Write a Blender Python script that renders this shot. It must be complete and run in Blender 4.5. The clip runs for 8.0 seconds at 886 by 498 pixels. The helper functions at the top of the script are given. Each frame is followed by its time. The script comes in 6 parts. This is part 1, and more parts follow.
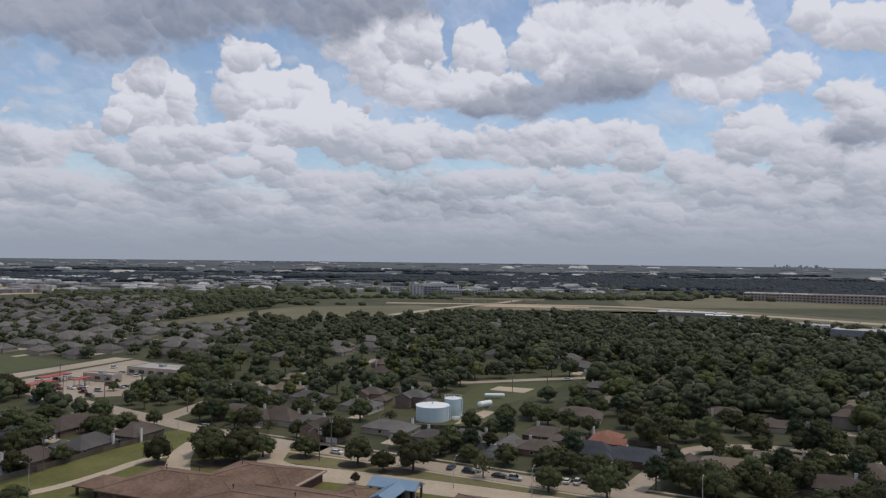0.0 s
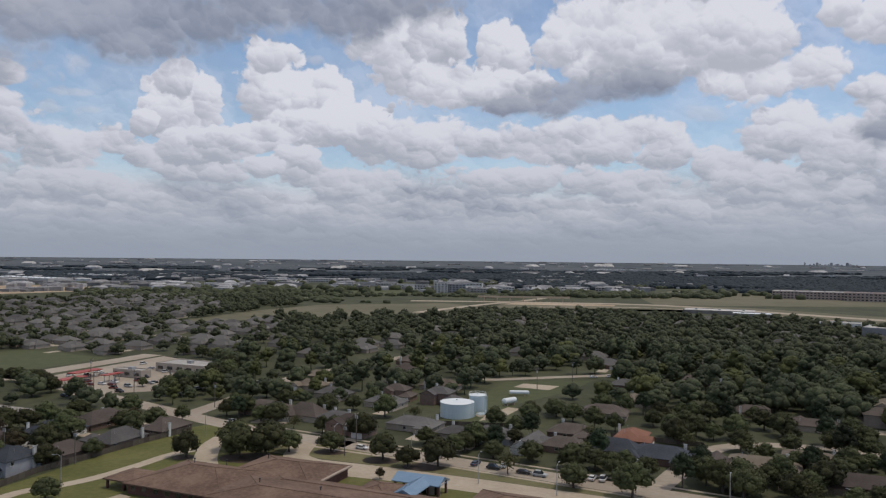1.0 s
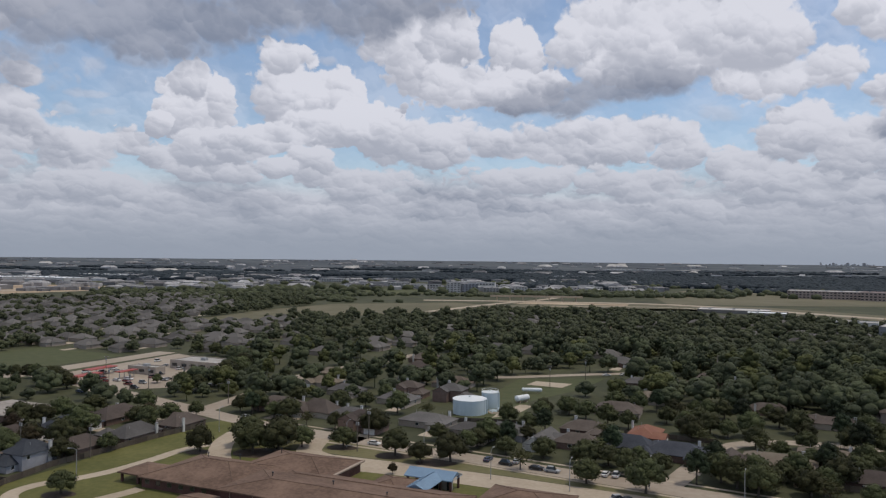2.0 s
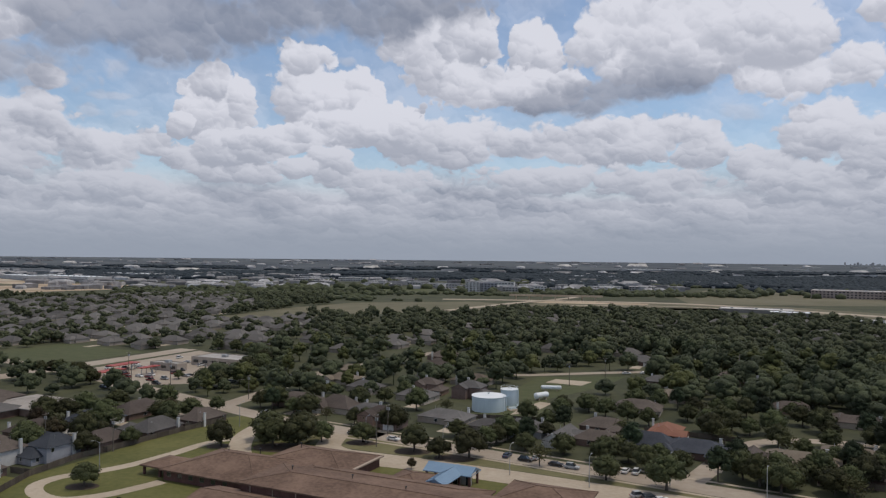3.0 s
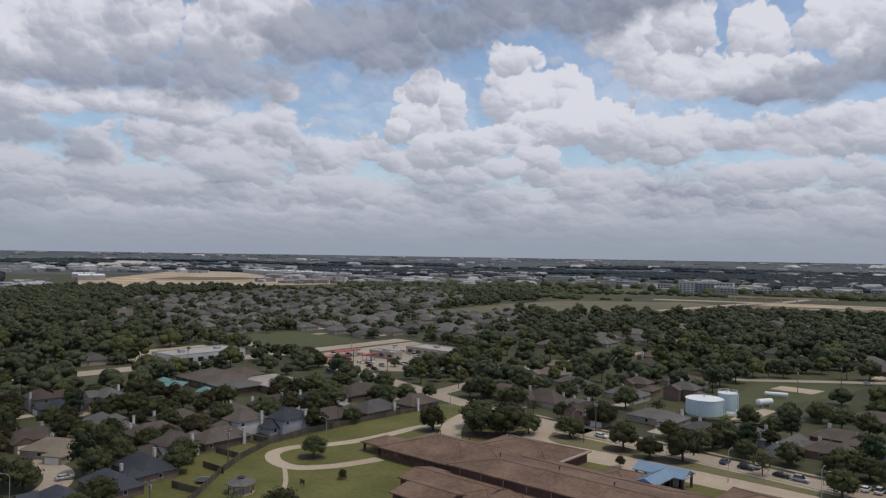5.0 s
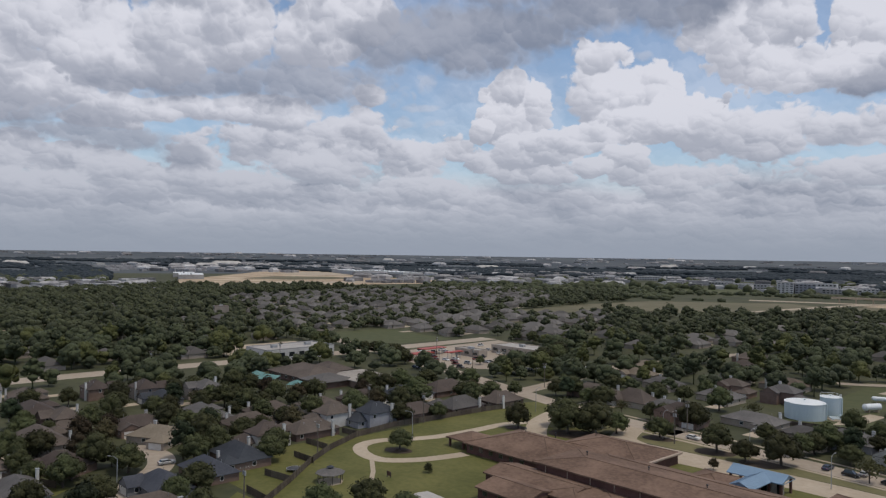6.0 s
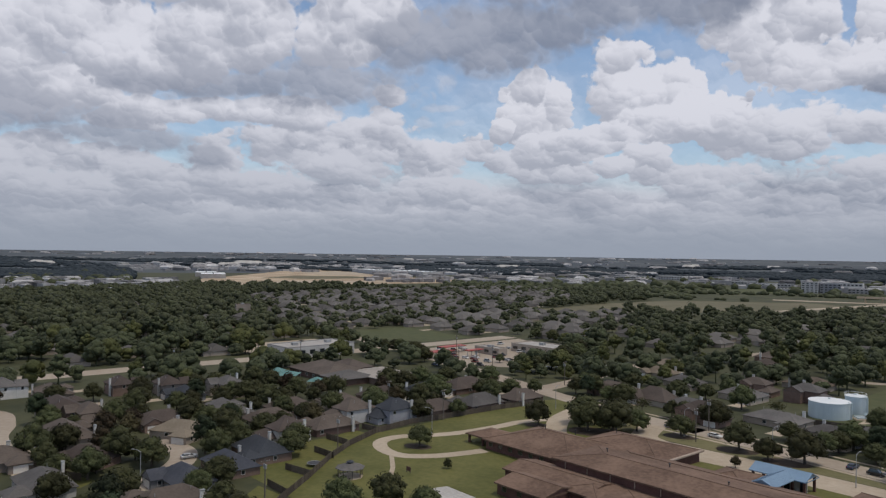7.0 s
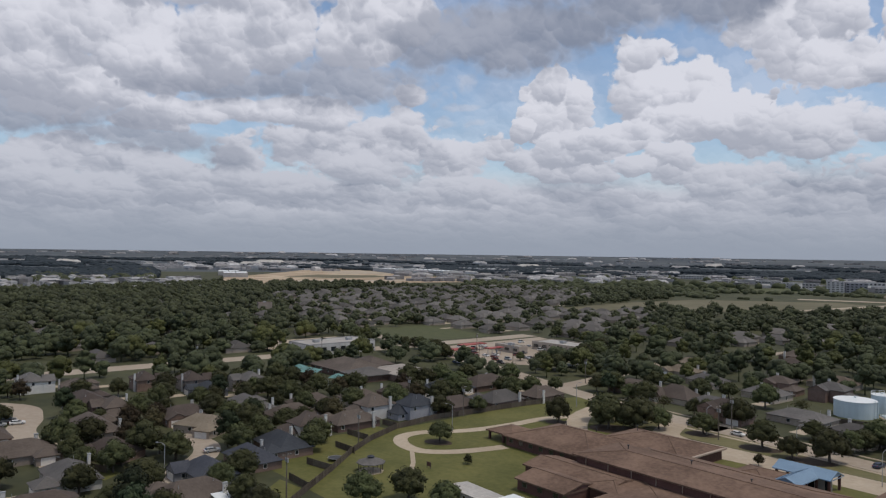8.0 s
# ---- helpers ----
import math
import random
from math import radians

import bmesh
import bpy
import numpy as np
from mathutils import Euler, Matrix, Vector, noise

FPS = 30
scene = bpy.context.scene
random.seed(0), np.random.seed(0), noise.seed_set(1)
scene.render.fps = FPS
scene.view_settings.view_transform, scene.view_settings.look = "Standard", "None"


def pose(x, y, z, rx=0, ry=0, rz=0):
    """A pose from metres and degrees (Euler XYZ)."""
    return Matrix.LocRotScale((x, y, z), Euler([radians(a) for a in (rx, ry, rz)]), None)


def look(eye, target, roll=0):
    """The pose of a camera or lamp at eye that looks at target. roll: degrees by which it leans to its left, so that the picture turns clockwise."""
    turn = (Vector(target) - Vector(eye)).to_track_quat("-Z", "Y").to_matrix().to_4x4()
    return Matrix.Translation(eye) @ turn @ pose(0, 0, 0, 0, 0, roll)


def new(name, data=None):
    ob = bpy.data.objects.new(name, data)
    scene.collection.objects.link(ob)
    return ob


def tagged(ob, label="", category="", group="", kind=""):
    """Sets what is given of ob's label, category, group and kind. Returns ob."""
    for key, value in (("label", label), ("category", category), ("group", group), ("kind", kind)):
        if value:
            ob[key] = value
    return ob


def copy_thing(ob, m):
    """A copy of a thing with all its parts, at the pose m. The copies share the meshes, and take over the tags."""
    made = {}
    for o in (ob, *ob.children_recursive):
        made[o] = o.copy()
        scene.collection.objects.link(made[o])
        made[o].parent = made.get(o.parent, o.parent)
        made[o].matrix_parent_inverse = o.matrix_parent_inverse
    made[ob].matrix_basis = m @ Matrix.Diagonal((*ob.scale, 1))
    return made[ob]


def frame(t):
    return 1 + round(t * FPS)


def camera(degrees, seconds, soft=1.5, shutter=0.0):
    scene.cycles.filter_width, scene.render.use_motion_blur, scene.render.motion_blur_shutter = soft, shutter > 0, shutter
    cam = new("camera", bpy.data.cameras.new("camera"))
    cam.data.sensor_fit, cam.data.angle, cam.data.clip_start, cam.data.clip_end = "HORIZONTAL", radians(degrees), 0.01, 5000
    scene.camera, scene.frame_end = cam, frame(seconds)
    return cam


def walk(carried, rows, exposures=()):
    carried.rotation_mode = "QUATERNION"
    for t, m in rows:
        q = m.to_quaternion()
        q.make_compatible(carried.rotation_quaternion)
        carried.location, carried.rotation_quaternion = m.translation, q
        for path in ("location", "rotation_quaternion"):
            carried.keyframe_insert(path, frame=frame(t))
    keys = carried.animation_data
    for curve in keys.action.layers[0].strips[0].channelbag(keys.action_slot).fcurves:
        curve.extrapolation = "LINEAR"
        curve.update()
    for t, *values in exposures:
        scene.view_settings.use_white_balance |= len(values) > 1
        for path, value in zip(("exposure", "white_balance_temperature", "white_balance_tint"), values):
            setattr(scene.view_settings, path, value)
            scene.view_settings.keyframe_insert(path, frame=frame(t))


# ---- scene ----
cam = camera(62.0, 8.0, soft=1.25)
PATH = [
    (0, (-0.246, 0.035, 66.735), (-0.201, 2.034, 66.764), 0.7),
    (0.5, (-0.206, -0.087, 66.419), (-0.197, 1.912, 66.446), 0.7),
    (1, (-0.143, -0.125, 66.019), (-0.164, 1.874, 66.043), 0.6),
    (2.5, (0.011, 0.109, 63.681), (-0.058, 2.108, 63.706), 0.6),
    (3, (0.024, 0.096, 63.117), (-0.083, 2.093, 63.141), 0.6),
    (3.5, (0.017, 0.014, 62.571), (-0.211, 2.0, 62.593), 0.7),
    (4, (0.066, -0.075, 62.012), (-0.294, 1.892, 62.033), 0.7),
    (4.5, (0.007, -0.06, 61.47), (-0.496, 1.875, 61.489), 0.8),
    (5, (-0.043, 0.019, 60.963), (-0.696, 1.91, 60.978), 0.9),
    (5.2, (-0.04, 0.045, 60.83), (-0.751, 1.914, 60.844), 0.9),
    (6.3, (0.179, 0.147, 59.162), (-0.709, 1.939, 59.175), 0.8),
    (6.5, (0.232, 0.124, 59.021), (-0.661, 1.914, 59.034), 0.8),
    (7, (0.398, 0.016, 58.499), (-0.517, 1.794, 58.511), 0.8),
    (7.5, (0.507, -0.132, 57.968), (-0.433, 1.633, 57.98), 0.8),
    (8, (0.617, -0.249, 57.517), (-0.347, 1.503, 57.527), 0.8),
]
walk(cam, [(t, look(eye, target, roll)) for t, eye, target, roll in PATH])

# ---------------------------------------------------------------- sky
# puffs of cloud: azimuth from +y, elevation, half width, half height, in degrees; further ones first in each list
EAST_BANKS = [
    (-27.9, 7.2, 3.8, 1.9), (-24.8, 7.9, 2.2, 1.4), (-22.4, 7.3, 2.3, 1.3), (-29.2, 7.6, 1.4, 1.0), (-6.0, 9.0, 2.6, 2.5),
    (-2.5, 8.8, 4.4, 2.3), (3.2, 8.7, 4.0, 1.4), (7.6, 8.7, 5.2, 2.2), (12.3, 9.1, 4.2, 2.0), (16.1, 8.3, 2.3, 1.8),
    (20.1, 6.8, 2.3, 1.5), (22.8, 5.8, 4.1, 1.6), (26.5, 5.3, 4.6, 1.5), (24.3, 8.9, 3.7, 2.1), (28.3, 8.0, 3.8, 2.6),
    (31.0, 10.0, 2.9, 2.9), (29.3, 11.5, 1.3, 1.4), (31.5, 10.5, 1.8, 2.0), (31.5, 6.2, 1.9, 2.3), (-19.2, 6.3, 4.3, 1.3),
    (-8.5, 5.9, 6.0, 1.5), (4.1, 6.2, 5.3, 1.4), (13.2, 5.7, 5.4, 1.4), (-26.4, 4.7, 5.3, 1.3),
]
WEST_BANKS = [
    (-56.2, 6.7, 2.8, 1.5), (-58.9, 5.6, 2.0, 1.7), (-52.3, 6.2, 4.5, 1.3), (-48.1, 5.0, 4.7, 1.5), (-44.5, 7.0, 2.4, 1.8),
    (-39.9, 7.8, 3.1, 2.0), (-37.4, 8.3, 2.1, 1.7), (-33.1, 8.4, 3.9, 2.3), (-31.7, 9.6, 1.9, 1.6), (-35.2, 6.7, 4.4, 1.6),
    (-42.4, 4.8, 5.0, 1.5), (-55.9, 4.2, 4.9, 1.4),
]
TOWERS = [
    (-20.5, 10.5, 2.4, 2.9), (-20.7, 12.8, 1.4, 1.3), (-18.3, 11.2, 1.1, 1.9), (-22.8, 9.5, 0.9, 0.9), (-20.3, 7.8, 2.0, 1.3),
    (-17.0, 8.4, 2.4, 1.3), (-13.7, 12.4, 2.6, 3.1), (-14.1, 14.8, 2.1, 1.3), (-11.6, 11.5, 2.5, 2.4), (-9.3, 11.8, 1.6, 2.1),
    (-7.7, 10.1, 3.4, 1.8), (-11.1, 9.8, 3.3, 1.5), (-14.8, 9.0, 2.9, 1.2), (-12.1, 7.2, 2.0, 1.4), (-14.4, 6.9, 1.7, 0.8),
    (-4.6, 16.4, 3.4, 2.7), (-3.0, 14.8, 3.8, 2.9), (-1.2, 16.5, 2.1, 2.1), (-0.6, 13.2, 3.1, 1.8), (4.2, 15.3, 1.9, 2.5),
    (4.0, 12.8, 3.9, 1.4), (6.4, 13.3, 1.5, 1.0),
]
HIGH_CLOUDS = [
    (11.0, 16.6, 4.6, 3.0), (14.4, 14.4, 5.1, 1.9), (15.2, 16.8, 4.5, 3.1), (21.6, 13.2, 3.9, 2.3), (20.1, 16.0, 4.2, 3.0),
    (23.2, 15.5, 2.0, 1.8), (26.1, 13.4, 2.0, 1.6), (30.1, 15.6, 2.0, 1.8), (27.9, 17.1, 1.3, 1.3), (32.1, 15.1, 1.3, 1.7),
    (-2.7, 21.7, 6.1, 2.5), (14.7, 21.8, 11.1, 2.9),
]
WEST_HIGH = [
    (-56.0, 11.3, 5.3, 2.3), (-58.1, 14.2, 4.1, 3.8), (-52.1, 15.0, 5.0, 2.9), (-49.4, 13.3, 5.1, 2.0), (-44.2, 15.8, 4.2, 2.8),
    (-41.3, 16.6, 2.6, 2.3), (-35.4, 16.0, 3.6, 2.3), (-33.2, 17.5, 3.7, 1.9), (-51.2, 9.1, 3.0, 0.6), (-47.4, 10.3, 6.0, 0.9),
    (-39.1, 10.5, 3.9, 1.1), (-31.7, 12.1, 1.6, 0.8), (-49.5, 19.8, 12.3, 2.5),
]
EAST_BASES = [
    (11.0, 12.6, 7.4, 0.9), (6.3, 11.7, 5.3, 0.8), (15.0, 13.3, 3.8, 1.0), (30.2, 8.7, 1.8, 0.9), (-23.8, 16.4, 6.9, 3.0),
    (-28.0, 16.3, 4.3, 2.1), (-19.3, 16.7, 4.1, 1.9), (-13.3, 18.2, 7.4, 2.0), (-8.7, 17.6, 4.1, 1.7), (-5.7, 19.1, 6.4, 1.7),
    (-17.0, 20.6, 18.0, 2.5),
]
WEST_BASES = [
    (-51.6, 8.0, 6.2, 1.0), (-45.2, 7.1, 2.2, 1.0), (-44.6, 12.1, 7.1, 1.3), (-55.6, 9.4, 6.0, 1.1), (-36.0, 12.7, 6.6, 2.0),
    (-30.8, 15.9, 3.6, 2.3), (-59.3, 9.3, 2.6, 1.7),
]
WISPS = [
    (-27.1, 11.1, 2.0, 0.4), (-28.6, 10.0, 1.3, 0.5), (-26.2, 10.1, 1.3, 0.5), (-10.6, 14.6, 1.1, 0.7), (-27.3, 13.0, 1.4, 1.1),
    (-6.5, 11.9, 1.2, 0.9), (20.1, 12.1, 2.4, 0.9), (18.9, 10.6, 2.4, 1.0),
]


class Nodes:
    """Short hand for building a node tree."""

    def __init__(self, tree):
        self.tree = tree
        self.links = tree.links

    def add(self, kind, **props):
        n = self.tree.nodes.new(kind)
        if "operation" in props:
            n.operation = props["operation"]
        if "use_clamp" in props:
            n.use_clamp = props["use_clamp"]
        if "data_type" in props:
            n.data_type = props["data_type"]
        if "feature" in props:
            n.feature = props["feature"]
        if "node_tree" in props:
            n.node_tree = props["node_tree"]
        if "interpolation_type" in props:
            n.interpolation_type = props["interpolation_type"]
        if "sky_type" in props:
            n.sky_type = props["sky_type"]
        return n

    def plug(self, value, socket):
        if hasattr(value, "is_output"):
            self.links.new(value, socket)
        elif value is not None:
            socket.default_value = value

    def math(self, op, a, b=None, c=None, clamp=False):
        n = self.add("ShaderNodeMath", operation=op, use_clamp=clamp)
        for value, socket in zip((a, b, c), n.inputs):
            self.plug(value, socket)
        return n.outputs[0]

    def vec(self, op, a, b=None):
        n = self.add("ShaderNodeVectorMath", operation=op)
        self.plug(a, n.inputs[0])
        self.plug(b, n.inputs[1])
        return n.outputs[1] if op in ("LENGTH", "DISTANCE", "DOT_PRODUCT") else n.outputs[0]

    def noise(self, vector, scale, detail=4.0, rough=0.55, distort=0.0):
        n = self.add("ShaderNodeTexNoise")
        self.plug(vector, n.inputs["Vector"])
        for key, value in (("Scale", scale), ("Detail", detail), ("Roughness", rough), ("Distortion", distort)):
            n.inputs[key].default_value = value
        return n.outputs[0]

    def ramp(self, value, lo, hi, to_lo=0.0, to_hi=1.0):
        n = self.add("ShaderNodeMapRange", interpolation_type="SMOOTHSTEP")
        n.clamp = False
        self.plug(value, n.inputs[0])
        for i, v in enumerate((lo, hi, to_lo, to_hi)):
            n.inputs[i + 1].default_value = v
        return n.outputs[0]

    def mix(self, factor, a, b):
        n = self.add("ShaderNodeMix", data_type="RGBA")
        self.plug(factor, n.inputs[0])
        self.plug(a, n.inputs[6])
        self.plug(b, n.inputs[7])
        return n.outputs[2]


def billows(k, place):
    """The heaped surface of cumulus over (azimuth, elevation): how far it bulges, and how much light falls on it."""
    wob = k.add("ShaderNodeTexNoise")
    k.plug(place, wob.inputs["Vector"])
    wob.inputs["Scale"].default_value, wob.inputs["Detail"].default_value = 0.9, 5
    warp = k.vec("ADD", place, k.vec("MULTIPLY", k.vec("SUBTRACT", wob.outputs["Color"], (0.5, 0.5, 0.5)), (1.6, 1.1, 0)))
    xy = k.add("ShaderNodeSeparateXYZ")
    k.plug(warp, xy.inputs[0])
    # heaps shrink and flatten towards the horizon
    cells = k.add("ShaderNodeCombineXYZ")
    k.plug(k.math("MULTIPLY", xy.outputs[0], 0.8), cells.inputs[0])
    k.plug(k.math("MULTIPLY", k.math("LOGARITHM", k.math("ADD", k.math("MAXIMUM", xy.outputs[1], -1.0), 6.0), 2.718), 18.0), cells.inputs[1])
    p = cells.outputs[0]
    bulge, light = None, None
    for scale, high, bright, smooth in ((0.30, 0.34, 0.44, 0.50), (0.78, 0.30, 0.34, 0.40), (1.9, 0.20, 0.17, 0.35)):
        cell = k.add("ShaderNodeTexVoronoi", feature="SMOOTH_F1")
        k.plug(p, cell.inputs["Vector"])
        cell.inputs["Scale"].default_value, cell.inputs["Smoothness"].default_value = scale, smooth
        off = k.vec("MULTIPLY", k.vec("SUBTRACT", p, cell.outputs["Position"]), (scale, scale, 0))
        one = k.math("MULTIPLY", k.math("SUBTRACT", 0.42, cell.outputs["Distance"]), high)
        two = k.math("MULTIPLY", k.vec("DOT_PRODUCT", off, (0.35, 0.94, 0)), bright)
        bulge = one if bulge is None else k.math("ADD", bulge, one)
        light = two if light is None else k.math("ADD", light, two)
    frayed = k.math("SUBTRACT", k.noise(p, 1.3, 6, 0.62), 0.5)
    bulge = k.math("MULTIPLY_ADD", frayed, 0.30, bulge)
    light = k.math("MULTIPLY_ADD", frayed, 0.22, light)
    return bulge, light, p


def puffs_over(k, under, place, bulge, light, puffs, top, foot, edge, most=1.0, grow=1.22):
    """Lays puffs of cloud one over another: lit heads, shaded feet. under and the result: brightness, cover."""
    tone, cover = under
    rim = k.math("MULTIPLY_ADD", bulge, 1.35, grow)
    for i, (az, el, rx, ry) in enumerate(puffs):
        if i % 6 == 0:          # lean on the puffs before, so that they are worked out in turn
            lean = k.add("ShaderNodeCombineXYZ")
            k.plug(k.math("MULTIPLY", tone, 1e-5), lean.inputs[2])
            place = k.vec("ADD", place, lean.outputs[0])
        off = k.vec("MULTIPLY", k.vec("SUBTRACT", place, (az, el, 0)), (1 / rx, 1 / ry, 0))
        inside = k.ramp(k.math("SUBTRACT", rim, k.vec("LENGTH", off)), 0.0, edge, 0.0, most)
        up = k.math("ADD", k.vec("DOT_PRODUCT", off, (0.15, 0.6, 0)), k.math("MULTIPLY", light, 1.2))
        own = k.ramp(up, -0.75, 0.52, foot, top)
        tone = k.math("MULTIPLY_ADD", k.math("SUBTRACT", own, tone), inside, tone)
        cover = k.math("MAXIMUM", cover, inside)
    return tone, cover


SUN_AZ, SUN_EL = 85, 68          # degrees: azimuth from +y towards +x, elevation
world = bpy.data.worlds.new("daylight")
scene.world = world
world.use_nodes = True
world.cycles.sampling_method, world.cycles.sample_map_resolution = "MANUAL", 256
world.node_tree.nodes.clear()
k = Nodes(world.node_tree)
ray = k.add("ShaderNodeTexCoord").outputs["Generated"]
xyz = k.add("ShaderNodeSeparateXYZ")
k.plug(ray, xyz.inputs[0])
azimuth = k.math("MULTIPLY", k.math("ARCTAN2", xyz.outputs[0], xyz.outputs[1]), 57.29578)
height = k.math("MULTIPLY", k.math("ARCSINE", xyz.outputs[2]), 57.29578)
at = k.add("ShaderNodeCombineXYZ")
k.plug(azimuth, at.inputs[0])
k.plug(height, at.inputs[1])
place = at.outputs[0]
bulge, light, heaps = billows(k, place)
sway = k.add("ShaderNodeTexNoise")
k.plug(place, sway.inputs["Vector"])
sway.inputs["Scale"].default_value, sway.inputs["Detail"].default_value = 0.35, 4
swayed = k.vec("ADD", place, k.vec("MULTIPLY", k.vec("SUBTRACT", sway.outputs["Color"], (0.5, 0.5, 0.5)), (2.2, 1.4, 0)))
broad = k.math("SUBTRACT", k.noise(heaps, 0.13, 5, 0.55), 0.5)
# rows of small heaps low down, a closed deck high overhead, thin veil between
low = k.ramp(k.math("ADD", height, k.math("MULTIPLY", broad, 4.0)), 4.5, 7.8, 1.0, 0.0)
deck = k.ramp(height, 20.0, 27.0)
dim = k.ramp(height, 21.0, 32.0, 0.66, 0.36)
veil = k.ramp(k.math("ADD", broad, k.math("MULTIPLY", light, 0.06)), -0.20, 0.28, 0.06, 0.42)
cover = k.math("MAXIMUM", k.math("MAXIMUM", low, deck), veil)
tone = k.math("ADD", k.math("MULTIPLY", light, k.ramp(height, 2.0, 8.0, 0.7, 1.1)), k.math("MULTIPLY_ADD", broad, 1.5, dim))
stack = (tone, cover)
stack = puffs_over(k, stack, swayed, bulge, light, EAST_BANKS, 0.98, 0.38, 0.26, 1.0, 1.14)
stack = puffs_over(k, stack, swayed, bulge, light, WEST_BANKS, 0.90, 0.36, 0.28)
stack = puffs_over(k, stack, swayed, bulge, light, WISPS, 0.75, 0.60, 0.9, 0.55)
stack = puffs_over(k, stack, swayed, bulge, light, TOWERS, 1.04, 0.44, 0.20, 1.0, 1.30)
stack = puffs_over(k, stack, swayed, bulge, light, HIGH_CLOUDS, 1.04, 0.50, 0.28, 1.0, 1.24)
stack = puffs_over(k, stack, swayed, bulge, light, WEST_HIGH, 1.0, 0.40, 0.32, 1.0, 1.38)
stack = puffs_over(k, stack, swayed, bulge, light, EAST_BASES, 0.34, 0.06, 0.85, 0.94, 1.42)
stack = puffs_over(k, stack, swayed, bulge, light, WEST_BASES, 0.40, 0.12, 0.85, 0.92, 1.45)
tone, cover = stack
colour = k.mix(k.math("MINIMUM", k.math("MAXIMUM", tone, 0.0), 1.0), (0.190, 0.222, 0.302, 1), (0.680, 0.690, 0.765, 1))
haze = k.ramp(height, 0.0, 6.5, 0.97, 0.0)
haze = k.math("MAXIMUM", haze, k.ramp(height, 2.0, 12.0, 0.45, 0.0))
colour = k.mix(haze, colour, (0.292, 0.330, 0.402, 1))
sky = k.add("ShaderNodeTexSky", sky_type="NISHITA")
sky.sun_disc = False
sky.sun_elevation, sky.sun_rotation = radians(SUN_EL), radians(SUN_AZ)
sky.altitude, sky.air_density, sky.dust_density, sky.ozone_density = 60, 1.0, 0.8, 2.0
blue = k.add("ShaderNodeBackground")
k.plug(sky.outputs[0], blue.inputs[0])
blue.inputs[1].default_value = 0.125
cloud = k.add("ShaderNodeBackground")
k.plug(colour, cloud.inputs[0])
cloud.inputs[1].default_value = 1.0
both = k.add("ShaderNodeMixShader")
k.plug(k.math("MAXIMUM", cover, haze), both.inputs[0])
k.links.new(blue.outputs[0], both.inputs[1])
k.links.new(cloud.outputs[0], both.inputs[2])
k.links.new(both.outputs[0], k.add("ShaderNodeOutputWorld").inputs[0])

sun_data = bpy.data.lights.new("sun", "SUN")
sun_data.energy, sun_data.angle, sun_data.color = 1.58, radians(0.6), (1.0, 0.91, 0.78)
sun = new("sun", sun_data)
toward = Vector((math.sin(radians(SUN_AZ)) * math.cos(radians(SUN_EL)), math.cos(radians(SUN_AZ)) * math.cos(radians(SUN_EL)), math.sin(radians(SUN_EL))))
sun.matrix_world = look(toward * 900, (0, 0, 0))
scene.view_settings.exposure = 0.0

# ---------------------------------------------------------------- materials
def surface(name, dark, light, rough=0.85, coarse=0.15, fine=2.5, vary=0.0, bump=0.0, metal=0.0, island=False, spec=0.3, streak=None):
    """Two colours mixed by coarse and fine noise in metres; vary: spread of brightness from object to object."""
    m = bpy.data.materials.new(name)
    m.use_nodes = True
    m.node_tree.nodes.clear()
    k = Nodes(m.node_tree)
    where = k.add("ShaderNodeTexCoord").outputs["Object"]
    if streak:
        where = k.vec("MULTIPLY", where, streak)
    f = k.math("ADD", k.math("MULTIPLY", k.noise(where, coarse, 4), 0.6), k.math("MULTIPLY", k.noise(where, fine, 3), 0.4))
    f = k.ramp(f, 0.3, 0.7)
    colour = k.mix(f, (*dark, 1), (*light, 1))
    if vary or island:
        if island:
            rnd = k.add("ShaderNodeNewGeometry").outputs["Random Per Island"]
        else:
            rnd = k.add("ShaderNodeObjectInfo").outputs["Random"]
        gain = k.math("ADD", k.math("MULTIPLY", rnd, 2 * vary), 1 - vary)
        hsv = k.add("ShaderNodeHueSaturation")
        k.plug(gain, hsv.inputs["Value"])
        k.plug(k.math("ADD", k.math("MULTIPLY", rnd, 0.02), 0.49), hsv.inputs["Hue"])
        k.plug(colour, hsv.inputs["Color"])
        colour = hsv.outputs[0]
    b = k.add("ShaderNodeBsdfPrincipled")
    k.plug(colour, b.inputs["Base Color"])
    b.inputs["Roughness"].default_value, b.inputs["Metallic"].default_value = rough, metal
    b.inputs["Specular IOR Level"].default_value = spec
    if bump:
        n = k.add("ShaderNodeBump")
        n.inputs["Strength"].default_value, n.inputs["Distance"].default_value = bump, 0.05
        k.plug(k.noise(where, fine * 2, 4), n.inputs["Height"])
        k.links.new(n.outputs[0], b.inputs["Normal"])
    k.links.new(b.outputs[0], k.add("ShaderNodeOutputMaterial").inputs[0])
    return m


